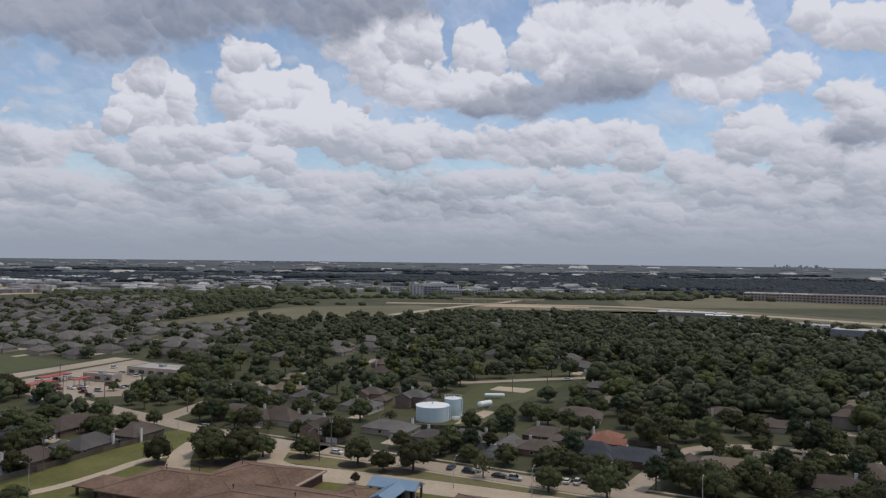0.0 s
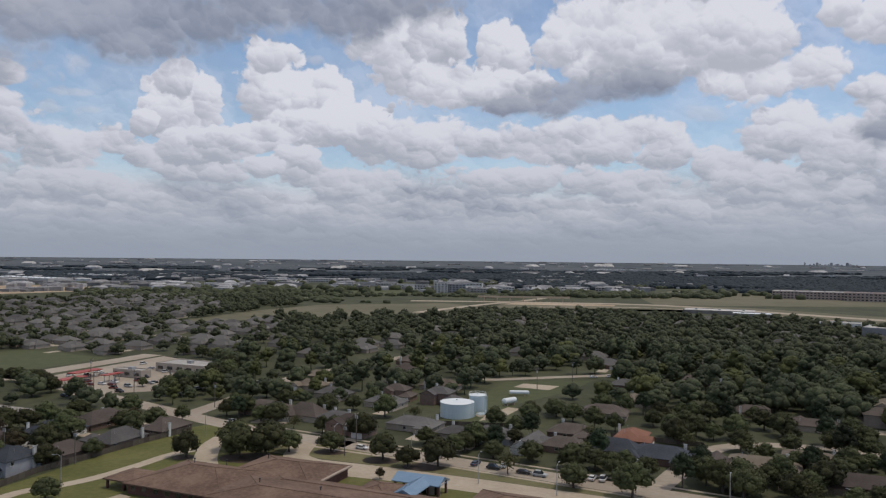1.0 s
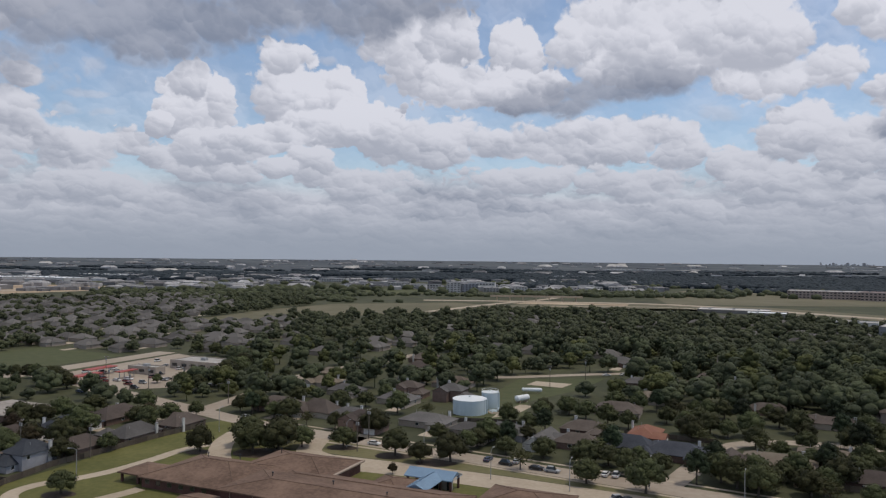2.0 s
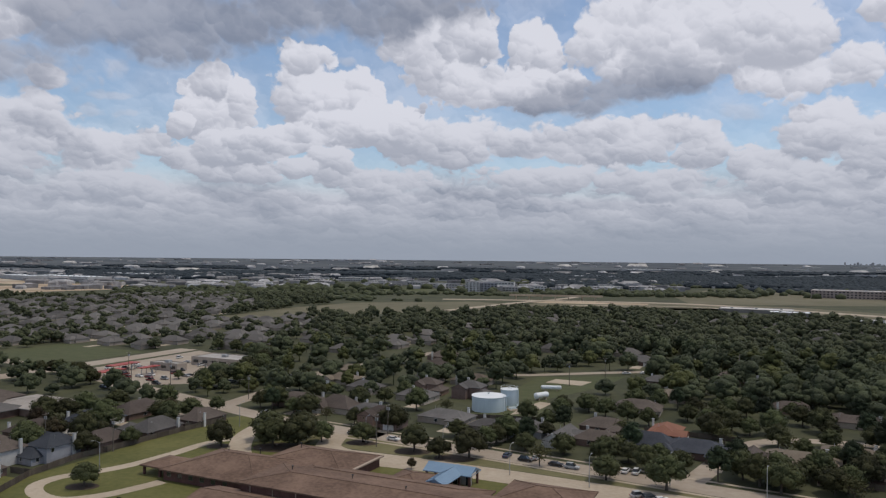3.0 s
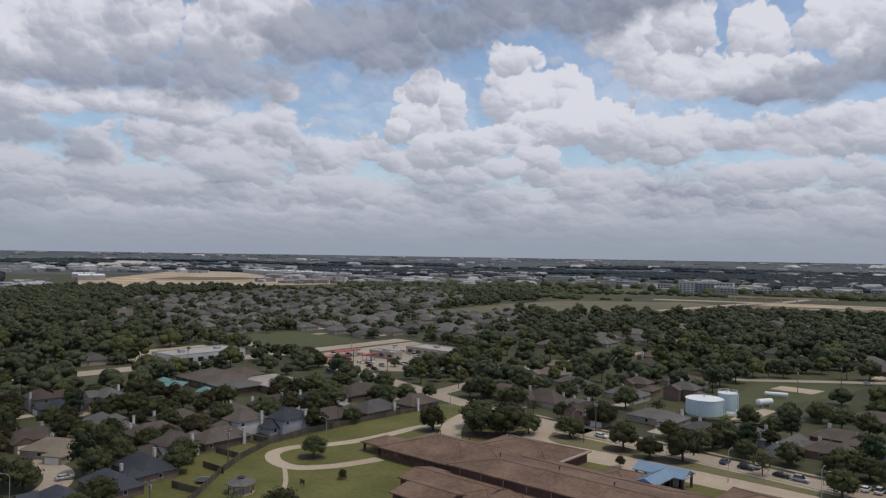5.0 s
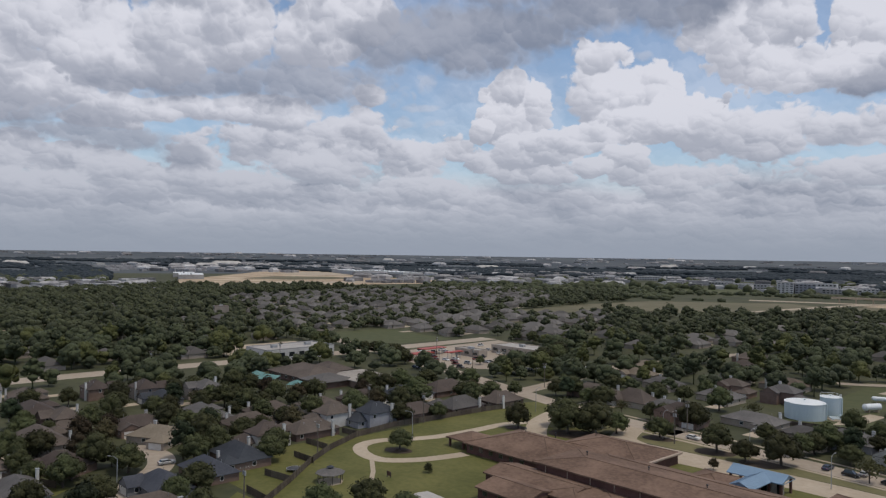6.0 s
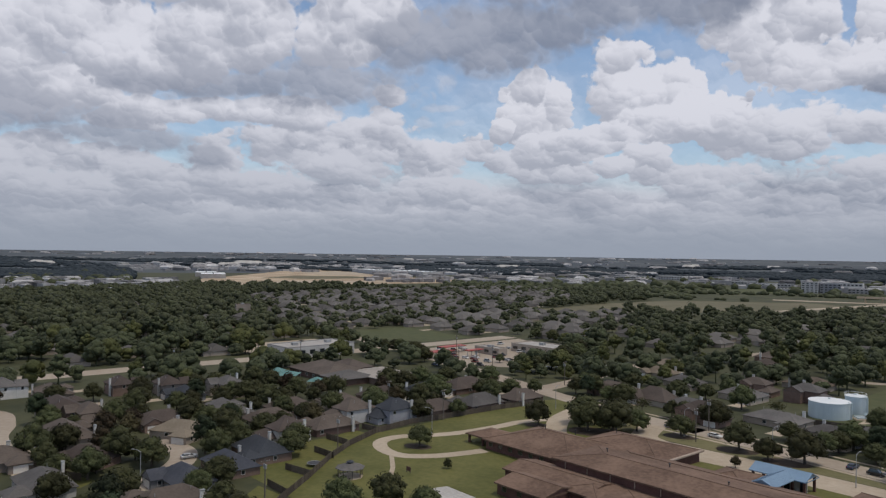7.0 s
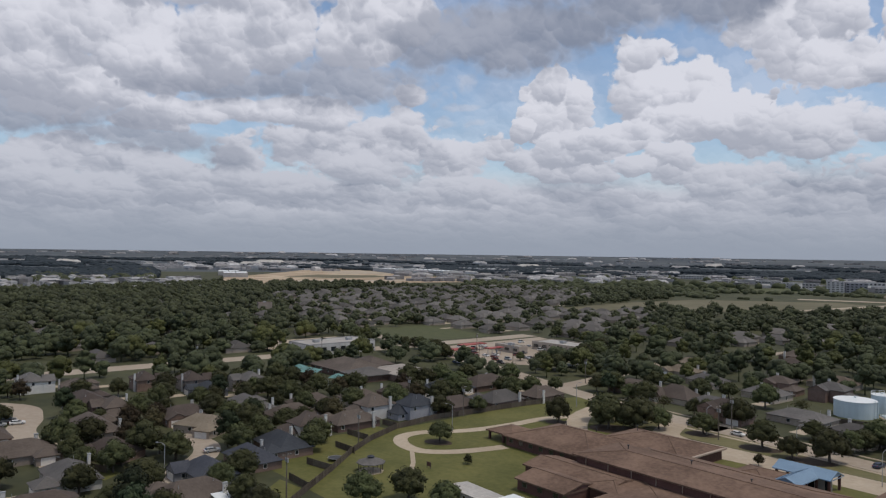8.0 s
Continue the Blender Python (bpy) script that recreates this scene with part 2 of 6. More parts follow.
def leaf_material(name, dark, light, spread=0.35):
    m = bpy.data.materials.new(name)
    m.use_nodes = True
    m.node_tree.nodes.clear()
    k = Nodes(m.node_tree)
    where = k.add("ShaderNodeTexCoord").outputs["Object"]
    patch = k.noise(where, 0.11, 2)
    rnd = k.add("ShaderNodeNewGeometry").outputs["Random Per Island"]
    own = k.add("ShaderNodeObjectInfo").outputs["Random"]
    f = k.math("ADD", k.math("MULTIPLY", rnd, 0.16), k.math("MULTIPLY", k.ramp(patch, 0.34, 0.66), 0.6))
    f = k.math("ADD", f, k.math("MULTIPLY", own, 0.25))
    tuft = k.noise(where, 0.9, 5, 0.7)
    f = k.math("ADD", f, k.math("MULTIPLY_ADD", tuft, 1.3, -0.68), clamp=True)
    hsv = k.add("ShaderNodeHueSaturation")
    k.plug(k.math("ADD", k.math("MULTIPLY", own, 0.05), 0.475), hsv.inputs["Hue"])
    k.plug(k.math("ADD", k.math("MULTIPLY", own, spread * 2), 1 - spread), hsv.inputs["Value"])
    k.plug(k.mix(f, (*dark, 1), (*light, 1)), hsv.inputs["Color"])
    b = k.add("ShaderNodeBsdfPrincipled")
    k.plug(hsv.outputs[0], b.inputs["Base Color"])
    b.inputs["Roughness"].default_value = 0.7
    b.inputs["Specular IOR Level"].default_value = 0.15
    relief = k.add("ShaderNodeBump")
    relief.inputs["Strength"].default_value, relief.inputs["Distance"].default_value = 0.9, 0.9
    k.plug(tuft, relief.inputs["Height"])
    k.links.new(relief.outputs[0], b.inputs["Normal"])
    k.links.new(b.outputs[0], k.add("ShaderNodeOutputMaterial").inputs[0])
    return m


M = {
    "ground": surface("dry_grass_ground", (0.036, 0.042, 0.020), (0.085, 0.086, 0.042), coarse=0.02, fine=0.15),
    # blue-grey of far-off haze is mixed into this ground colour
    "hazed_plain": surface("distant_hazed_plain", (0.040, 0.050, 0.064), (0.105, 0.118, 0.124), coarse=0.0016, fine=0.007),
    "pink_brick": surface("pinkish_brick", (0.27, 0.215, 0.195), (0.38, 0.32, 0.30), coarse=0.1, fine=1),
    "lawn": surface("lawn", (0.080, 0.086, 0.022), (0.146, 0.140, 0.044), coarse=0.06, fine=0.6),
    "verge": surface("dry_verge", (0.12, 0.115, 0.05), (0.19, 0.17, 0.085), coarse=0.05, fine=0.5),
    "field": surface("field_grass", (0.105, 0.100, 0.055), (0.175, 0.155, 0.098), coarse=0.006, fine=0.06),
    "meadow": surface("green_meadow", (0.058, 0.070, 0.026), (0.100, 0.104, 0.046), coarse=0.01, fine=0.2),
    "earth": surface("bare_earth", (0.25, 0.165, 0.10), (0.58, 0.48, 0.35), coarse=0.012, fine=0.05, streak=(0.35, 1.6, 1)),
    "concrete": surface("concrete_paving", (0.36, 0.295, 0.22), (0.48, 0.405, 0.315), coarse=0.05, fine=0.7),
    "road": surface("concrete_road", (0.31, 0.255, 0.20), (0.41, 0.35, 0.285), coarse=0.03, fine=0.5),
    "asphalt": surface("grey_asphalt", (0.16, 0.15, 0.145), (0.24, 0.225, 0.21), coarse=0.04, fine=0.5),
    # dark brown that paints the shade under the lawn trees
    "shade_brown": surface("shade_brown", (0.05, 0.035, 0.025), (0.09, 0.065, 0.045), coarse=0.2, fine=2),
    "school_roof": surface("brown_shingle_roof", (0.100, 0.062, 0.044), (0.225, 0.148, 0.108), coarse=0.09, fine=0.9, bump=0.2, streak=(1, 1, 3)),
    "ridge": surface("ridge_shingles", (0.105, 0.067, 0.048), (0.165, 0.108, 0.080), coarse=0.4, fine=2),
    "brick": surface("dark_red_brick", (0.085, 0.043, 0.037), (0.145, 0.076, 0.064), coarse=0.3, fine=4),
    "fascia": surface("tan_fascia", (0.32, 0.25, 0.20), (0.42, 0.34, 0.28), coarse=0.4, fine=3),
    "blue_roof": surface("blue_metal_roof", (0.17, 0.26, 0.37), (0.21, 0.32, 0.44), rough=0.45, coarse=0.2, fine=2, spec=0.5),
    "cream": surface("cream_panel", (0.50, 0.46, 0.42), (0.62, 0.57, 0.52), coarse=0.3, fine=2),
    "tank": surface("pale_blue_tank_paint", (0.52, 0.61, 0.66), (0.60, 0.69, 0.73), rough=0.5, coarse=0.15, fine=1.2, streak=(1, 1, 0.15)),
    "tank_top": surface("white_tank_roof", (0.70, 0.74, 0.76), (0.82, 0.84, 0.85), rough=0.5, coarse=0.2, fine=1.5),
    "white": surface("white_paint", (0.62, 0.61, 0.59), (0.78, 0.77, 0.75), coarse=0.3, fine=2),
    "metal": surface("grey_metal", (0.30, 0.31, 0.32), (0.42, 0.43, 0.44), rough=0.5, coarse=0.5, fine=4, metal=0.3),
    "wood": surface("weathered_wood", (0.085, 0.068, 0.055), (0.15, 0.125, 0.10), coarse=0.3, fine=4, vary=0.25),
    "pole": surface("pole_wood", (0.12, 0.10, 0.085), (0.19, 0.165, 0.14), coarse=0.5, fine=5),
    "bark": surface("bark", (0.06, 0.05, 0.042), (0.13, 0.11, 0.09), coarse=0.8, fine=6, bump=0.4),
    "roof_grey": surface("grey_shingles", (0.082, 0.077, 0.076), (0.135, 0.127, 0.122), coarse=0.15, fine=1.5, vary=0.28),
    "roof_brown": surface("brown_shingles", (0.068, 0.053, 0.046), (0.112, 0.090, 0.078), coarse=0.15, fine=1.5, vary=0.25),
    "roof_tan": surface("tan_shingles", (0.135, 0.108, 0.082), (0.20, 0.165, 0.13), coarse=0.15, fine=1.5, vary=0.25),
    "roof_pale": surface("pale_tan_roofing", (0.25, 0.225, 0.20), (0.37, 0.335, 0.30), coarse=0.08, fine=0.8),
    "roof_slate": surface("dark_blue_grey_shingles", (0.035, 0.040, 0.052), (0.062, 0.068, 0.082), coarse=0.15, fine=1.5, vary=0.2),
    "roof_rust": surface("orange_brown_shingles", (0.22, 0.10, 0.065), (0.30, 0.155, 0.10), coarse=0.15, fine=1.5, vary=0.15),
    "wall_brick": surface("house_brick", (0.13, 0.085, 0.07), (0.22, 0.155, 0.13), coarse=0.3, fine=4, vary=0.35),
    "wall_tan": surface("tan_siding", (0.30, 0.255, 0.215), (0.42, 0.365, 0.315), coarse=0.3, fine=3, vary=0.3),
    "wall_white": surface("white_siding", (0.50, 0.49, 0.47), (0.66, 0.65, 0.63), coarse=0.3, fine=3, vary=0.15),
    "wall_grey": surface("grey_siding", (0.22, 0.225, 0.25), (0.32, 0.325, 0.35), coarse=0.3, fine=3, vary=0.2),
    "roof_flat": surface("flat_gravel_roof", (0.34, 0.32, 0.30), (0.52, 0.50, 0.48), coarse=0.05, fine=0.6, vary=0.25),
    "roof_red": surface("red_brown_flat_roof", (0.20, 0.155, 0.145), (0.28, 0.225, 0.21), coarse=0.03, fine=0.3, vary=0.15),
    "commercial": surface("pale_render_wall", (0.34, 0.33, 0.33), (0.50, 0.49, 0.48), coarse=0.1, fine=1, vary=0.3),
    "red": surface("red_canopy_paint", (0.32, 0.05, 0.04), (0.42, 0.09, 0.07), coarse=0.3, fine=2, rough=0.5),
    "teal": surface("teal_shade_cloth", (0.10, 0.21, 0.205), (0.15, 0.28, 0.27), coarse=0.3, fine=2),
    "rubber": surface("tyre_rubber", (0.015, 0.015, 0.015), (0.03, 0.03, 0.03), coarse=1, fine=6),
    "dark_metal": surface("dark_metal", (0.03, 0.03, 0.032), (0.06, 0.06, 0.065), rough=0.5, coarse=1, fine=6),
    "far_town": surface("distant_roofs", (0.17, 0.165, 0.17), (0.46, 0.45, 0.45), coarse=0.02, fine=0.1, island=True, vary=0.5),
    "leaf": leaf_material("oak_leaves", (0.038, 0.042, 0.021), (0.098, 0.104, 0.044)),
    # lifted, slightly blue leaf colours, with a little haze painted in
    "leaf_far": leaf_material("woodland_leaves", (0.039, 0.044, 0.027), (0.098, 0.106, 0.054), 0.0),
    # haze over the distance is put into these blue-tinted leaf colours
    "leaf_hazed": leaf_material("hazed_wood_leaves", (0.024, 0.032, 0.042), (0.042, 0.052, 0.064), 0.0),
    "leaf_light": leaf_material("olive_leaves", (0.052, 0.060, 0.024), (0.120, 0.128, 0.046), 0.0),
    "leaf_pine": leaf_material("dark_leaves", (0.023, 0.032, 0.018), (0.055, 0.070, 0.036)),
    "leaf_pale": leaf_material("sparse_pale_leaves", (0.065, 0.068, 0.03), (0.12, 0.115, 0.05)),
    "leaf_red": leaf_material("reddish_leaves", (0.042, 0.033, 0.020), (0.082, 0.066, 0.036)),
}


def glass(name):
    m = bpy.data.materials.new(name)
    m.use_nodes = True
    b = m.node_tree.nodes["Principled BSDF"]
    b.inputs["Base Color"].default_value = (0.02, 0.025, 0.03, 1)
    b.inputs["Roughness"].default_value = 0.08
    b.inputs["Specular IOR Level"].default_value = 0.8
    return m


M["glass"] = glass("dark_window_glass")


def car_paint(name, rgb):
    m = surface(name, tuple(c * 0.92 for c in rgb), rgb, rough=0.3, coarse=0.5, fine=3, spec=0.6)
    return m


for _n, _c in (("car_white", (0.75, 0.75, 0.74)), ("car_silver", (0.38, 0.39, 0.40)), ("car_black", (0.02, 0.02, 0.022)), ("car_red", (0.16, 0.02, 0.018)), ("car_blue", (0.04, 0.06, 0.11))):
    M[_n] = car_paint(_n, _c)

# ---------------------------------------------------------------- helpers for building
def link_mesh(name, bm, material, parent=None, label=""):
    me = bpy.data.meshes.new(name)
    bm.to_mesh(me)
    bm.free()
    me.materials.append(material)
    ob = new(name, me)
    if parent is not None:
        ob.parent = parent
    if label:
        ob["label"] = label
    return ob


def part(name, bm, material, parent, label=""):
    return link_mesh(name, bm, material, parent, label)


def box(bm, x0, x1, y0, y1, z0, z1, m=None):
    """A box between two corners, turned by m."""
    vs = [bm.verts.new((m @ Vector(c)) if m else c) for c in
          ((x0, y0, z0), (x1, y0, z0), (x1, y1, z0), (x0, y1, z0), (x0, y0, z1), (x1, y0, z1), (x1, y1, z1), (x0, y1, z1))]
    for q in ((3, 2, 1, 0), (4, 5, 6, 7), (0, 1, 5, 4), (1, 2, 6, 5), (2, 3, 7, 6), (3, 0, 4, 7)):
        bm.faces.new([vs[i] for i in q])
    return bm


def boxes(*corners):
    bm = bmesh.new()
    for c in corners:
        box(bm, *c)
    return bm


def tube(bm, a, b, r0, r1, sides=8, caps=True):
    """A tapered round bar from a to b."""
    a, b = Vector(a), Vector(b)
    q = (b - a).to_track_quat("Z", "Y").to_matrix()
    rings = []
    for p, r in ((a, r0), (b, r1)):
        rings.append([bm.verts.new(p + q @ Vector((r * math.cos(6.28319 * i / sides), r * math.sin(6.28319 * i / sides), 0))) for i in range(sides)])
    for i in range(sides):
        bm.faces.new((rings[0][i], rings[0][(i + 1) % sides], rings[1][(i + 1) % sides], rings[1][i]))
    if caps:
        bm.faces.new(rings[1])
        bm.faces.new(rings[0][::-1])
    return bm


def prism(bm, outline, z0, z1):
    """An upright block over an outline of (x, y) corners, anticlockwise."""
    low = [bm.verts.new((x, y, z0)) for x, y in outline]
    top = [bm.verts.new((x, y, z1)) for x, y in outline]
    bm.faces.new(top)
    bm.faces.new(low[::-1])
    n = len(outline)
    for i in range(n):
        bm.faces.new((low[i], low[(i + 1) % n], top[(i + 1) % n], top[i]))
    return bm


def roof_slopes(bm, x0, x1, y0, y1, z, pitch, over=0.45, kind="hip", thick=0.16):
    """Roof over a rectangle of walls that end at height z. kind: hip, gable_x or gable_y (the way of the ridge)."""
    zb = z - over * pitch
    ends = 0.25
    ox, oy = (over if kind != "gable_x" else ends), (over if kind != "gable_y" else ends)
    a0, a1, b0, b1 = x0 - ox, x1 + ox, y0 - oy, y1 + oy
    w, d = a1 - a0, b1 - b0
    along_x = kind == "gable_x" or (kind == "hip" and w >= d)
    half = (d if along_x else w) / 2
    rise = half * pitch
    inset = half if kind == "hip" else 0.0
    cx, cy = (a0 + a1) / 2, (b0 + b1) / 2
    if along_x:
        r0, r1 = (min(a0 + inset, cx - 0.05), cy), (max(a1 - inset, cx + 0.05), cy)
    else:
        r0, r1 = (cx, min(b0 + inset, cy - 0.05)), (cx, max(b1 - inset, cy + 0.05))
    low = [bm.verts.new((x, y, zb - thick)) for x, y in ((a0, b0), (a1, b0), (a1, b1), (a0, b1))]
    eave = [bm.verts.new((x, y, zb)) for x, y in ((a0, b0), (a1, b0), (a1, b1), (a0, b1))]
    p0, p1 = bm.verts.new((*r0, zb + rise)), bm.verts.new((*r1, zb + rise))
    for i in range(4):
        bm.faces.new((low[i], low[(i + 1) % 4], eave[(i + 1) % 4], eave[i]))
    if kind == "hip":
        bm.faces.new(low[::-1])
    else:
        pl = [bm.verts.new((*r, zb + rise - thick)) for r in (r0, r1)]
    if along_x:
        bm.faces.new((eave[0], eave[1], p1, p0))
        bm.faces.new((eave[2], eave[3], p0, p1))
        if kind == "hip":
            bm.faces.new((eave[1], eave[2], p1))
            bm.faces.new((eave[3], eave[0], p0))
        else:
            bm.faces.new((low[1], low[0], pl[0], pl[1]))
            bm.faces.new((low[3], low[2], pl[1], pl[0]))
            for e, l, p, q in ((1, 1, p1, pl[1]), (3, 3, p0, pl[0])):
                bm.faces.new((eave[e], low[l], q, p))
                bm.faces.new((low[(l + 1) % 4], eave[(e + 1) % 4], p, q))
    else:
        bm.faces.new((eave[1], eave[2], p1, p0))
        bm.faces.new((eave[3], eave[0], p0, p1))
        if kind == "hip":
            bm.faces.new((eave[0], eave[1], p0))
            bm.faces.new((eave[2], eave[3], p1))
        else:
            bm.faces.new((low[2], low[1], pl[0], pl[1]))
            bm.faces.new((low[0], low[3], pl[1], pl[0]))
            for e, l, p, q in ((0, 0, p0, pl[0]), (2, 2, p1, pl[1])):
                bm.faces.new((eave[e], low[l], q, p))
                bm.faces.new((low[(l + 1) % 4], eave[(e + 1) % 4], p, q))
    return zb + rise


def gable_walls(bm, x0, x1, y0, y1, z, pitch, kind):
    """The triangles of wall under a gabled roof, as thin wedges."""
    t = 0.2
    if kind == "gable_x":
        c, top = (y0 + y1) / 2, z + (y1 - y0) / 2 * pitch - 0.12
        for x in (x0, x1 - t):
            vs = [bm.verts.new(p) for p in ((x, y0, z), (x, y1, z), (x, c, top), (x + t, y0, z), (x + t, y1, z), (x + t, c, top))]
            for f in ((0, 2, 1), (3, 4, 5), (0, 3, 5, 2), (1, 2, 5, 4)):
                bm.faces.new([vs[i] for i in f])
    elif kind == "gable_y":
        c, top = (x0 + x1) / 2, z + (x1 - x0) / 2 * pitch - 0.12
        for y in (y0, y1 - t):
            vs = [bm.verts.new(p) for p in ((x0, y, z), (x1, y, z), (c, y, top), (x0, y + t, z), (x1, y + t, z), (c, y + t, top))]
            for f in ((0, 1, 2), (3, 5, 4), (0, 2, 5, 3), (1, 4, 5, 2)):
                bm.faces.new([vs[i] for i in f])


GRID = radians(-22)
E1, E2 = Vector((math.cos(GRID), math.sin(GRID), 0)), Vector((-math.sin(GRID), math.cos(GRID), 0))
ORIGIN = Vector((-60, 200, 0))


def street(s, n, z=0.0):
    """World place of s metres along and n metres across the street grid."""
    return ORIGIN + E1 * s + E2 * n + Vector((0, 0, z))


def rise(r):
    """Height of the plain at r metres from the middle: level, then climbing gently to the far edge."""
    u = max(0.0, min(1.0, (r - 1800) / 3000))
    return 46 * (0.55 * u + 0.45 * u * u)


def sheet(name, outline, z, material, label, category, steps=1, kind="structure", thick=0.06):
    """A thin slab of paving or turf over an outline of world (x, y) corners."""
    bm = bmesh.new()
    prism(bm, outline, z - thick, z)
    bmesh.ops.recalc_face_normals(bm, faces=bm.faces[:])
    ob = link_mesh(name, bm, material)
    return tagged(ob, label, category, kind=kind)


def grid_outline(*pts):
    return [tuple(street(s, n)[:2]) for s, n in pts]


def ribbon(pts, width):
    """Outline of a band of a given width along a line of (x, y) points."""
    left, right = [], []
    for i, p in enumerate(pts):
        a, b = Vector(pts[max(i - 1, 0)]), Vector(pts[min(i + 1, len(pts) - 1)])
        d = (b - a).normalized()
        nrm = Vector((-d.y, d.x)) * width / 2
        left.append(tuple(Vector(p) + nrm))
        right.append(tuple(Vector(p) - nrm))
    return right + left[::-1]


def strip_mesh(name, pts, width, z, material, label, category):
    """A paved band along a line, built quad by quad."""
    line = ribbon(pts, width)
    n = len(pts)
    bm = bmesh.new()
    r = [bm.verts.new((*line[i], z)) for i in range(n)]
    l = [bm.verts.new((*line[2 * n - 1 - i], z)) for i in range(n)]
    rb = [bm.verts.new((*line[i], z - 0.08)) for i in range(n)]
    lb = [bm.verts.new((*line[2 * n - 1 - i], z - 0.08)) for i in range(n)]
    for i in range(n - 1):
        bm.faces.new((r[i], r[i + 1], l[i + 1], l[i]))
        bm.faces.new((rb[i], rb[i + 1], r[i + 1], r[i]))
        bm.faces.new((l[i], l[i + 1], lb[i + 1], lb[i]))
    return tagged(link_mesh(name, bm, material), label, category, kind="structure")


def smooth_line(pts, per=6):
    """A Catmull-Rom line through (x, y) points."""
    out = []
    p = [Vector(pts[0]), *[Vector(q) for q in pts], Vector(pts[-1])]
    for i in range(1, len(p) - 2):
        for j in range(per):
            t = j / per
            a, b, c, d = p[i - 1], p[i], p[i + 1], p[i + 2]
            out.append(tuple(0.5 * (2 * b + (c - a) * t + (2 * a - 5 * b + 4 * c - d) * t * t + (3 * b - a - 3 * c + d) * t ** 3)))
    out.append(tuple(p[-1]))
    return out


def far_place(x, y, up=0.0):
    r = math.hypot(x, y)
    return (x, y, rise(r) + up)


# ---------------------------------------------------------------- ground
def build_ground():
    rings = [0, 60, 120, 200, 320, 500, 800, 1200, 1500, 1800] + [1800 + 150 * i for i in range(1, 21)]
    turns = 96
    vs, fs = [(0, 0, 0)], []
    for r in rings[1:]:
        for i in range(turns):
            a = 2 * math.pi * i / turns
            vs.append((r * math.sin(a), r * math.cos(a), rise(r)))
    for i in range(turns):
        fs.append((0, 1 + (i + 1) % turns, 1 + i))
    for j in range(len(rings) - 2):
        for i in range(turns):
            a, b = 1 + j * turns + i, 1 + j * turns + (i + 1) % turns
            fs.append((a, b, b + turns, a + turns))
    me = bpy.data.meshes.new("ground")
    me.from_pydata(vs, [], fs)
    me.materials.append(M["ground"])
    me.materials.append(M["hazed_plain"])
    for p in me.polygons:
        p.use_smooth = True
        # past 1950 m the ground takes the colour with haze painted in
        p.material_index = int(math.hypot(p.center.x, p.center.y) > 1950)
    ob = tagged(new("ground", me), "flat plain of dry grass and dark soil", "ground", kind="structure")
    return ob


build_ground()

# street, car park, drives and paths round the school
MAIN = [street(s, n)[:2] for s, n in ((-330, 128), (-250, 116), (-190, 104), (-150, 95), (-110, 85), (-80, 77), (-55, 71), (-20, 66), (30, 61), (80, 56), (150, 49), (260, 38))]
strip_mesh("road_main", smooth_line(MAIN), 9.6, 0.05, M["road"], "pale concrete street with two lanes", "road")
strip_mesh("pavement_main", smooth_line([street(s, n)[:2] for s, n in ((-40, 58.5), (0, 56.6), (30, 55.0), (80, 50), (150, 43), (260, 32))]), 1.4, 0.06, M["concrete"], "narrow concrete footpath beside the street", "pavement")
strip_mesh("pavement_far", smooth_line([street(s, n)[:2] for s, n in ((-40, 76), (0, 71.4), (30, 68.8), (80, 64), (150, 57), (260, 46))]), 1.3, 0.06, M["concrete"], "narrow concrete footpath before the houses", "pavement")
sheet("verge_street", grid_outline((-42, 44), (8, 45), (60, 46), (110, 44), (200, 36), (200, 38.5), (110, 46.5), (60, 51), (0, 61), (-45, 63)), 0.02, M["verge"], "dry yellow-green grass verge along the street", "grass")
sheet("school_lawn", grid_outline((-75, -75), (75, -75), (75, 30), (40, 36), (-35, 46), (-45, 75), (-60, 78), (-68, 60), (-66, 20), (-64, -20)), 0.015, M["lawn"], "mown green lawn round the school", "grass")
sheet("car_park", grid_outline((3, 44), (1, 40), (14, 31), (36, 33), (60, 33), (110, 27), (200, 15), (200, 36), (110, 44), (60, 45.5), (25, 45.2)), 0.045, M["concrete"], "pale concrete car park beside the school", "car park")
strip_mesh("school_drive", smooth_line([street(s, n)[:2] for s, n in ((-18, 67), (-13.5, 58), (-10.5, 50), (-7, 43.5), (0, 40), (9, 39))]), 8.5, 0.048, M["concrete"], "curving concrete drive from the street", "road")
strip_mesh("bus_drive", smooth_line([street(s, n)[:2] for s, n in ((-26, 22), (-33, 30), (-41, 42), (-45.5, 54), (-49, 70))]), 7.5, 0.046, M["concrete"], "short concrete drive into the school yard", "road")
strip_mesh("alley", smooth_line([street(s, n)[:2] for s, n in ((-42, 40), (-46, 28), (-46.2, 14), (-47.5, 0), (-50.8, -10), (-55.5, -19), (-54.5, -27), (-47, -32), (-38, -32), (-31.5, -24.5), (-28, -14), (-27, -9))]), 4.4, 0.05, M["concrete"], "pale concrete service drive looping round a tree", "road")
strip_mesh("yard_path", [street(s, n)[:2] for s, n in ((-40, -34), (-30, -41), (-22, -48))], 1.3, 0.04, M["concrete"], "thin concrete path over the school lawn", "pavement")
WEST = [street(s, n)[:2] for s, n in ((-238, -160), (-240, -70), (-238, 0), (-234, 70), (-233, 140), (-233, 180), (-234, 215))]
strip_mesh("road_west", smooth_line(WEST), 15, 0.05, M["road"], "wide pale concrete avenue", "road")
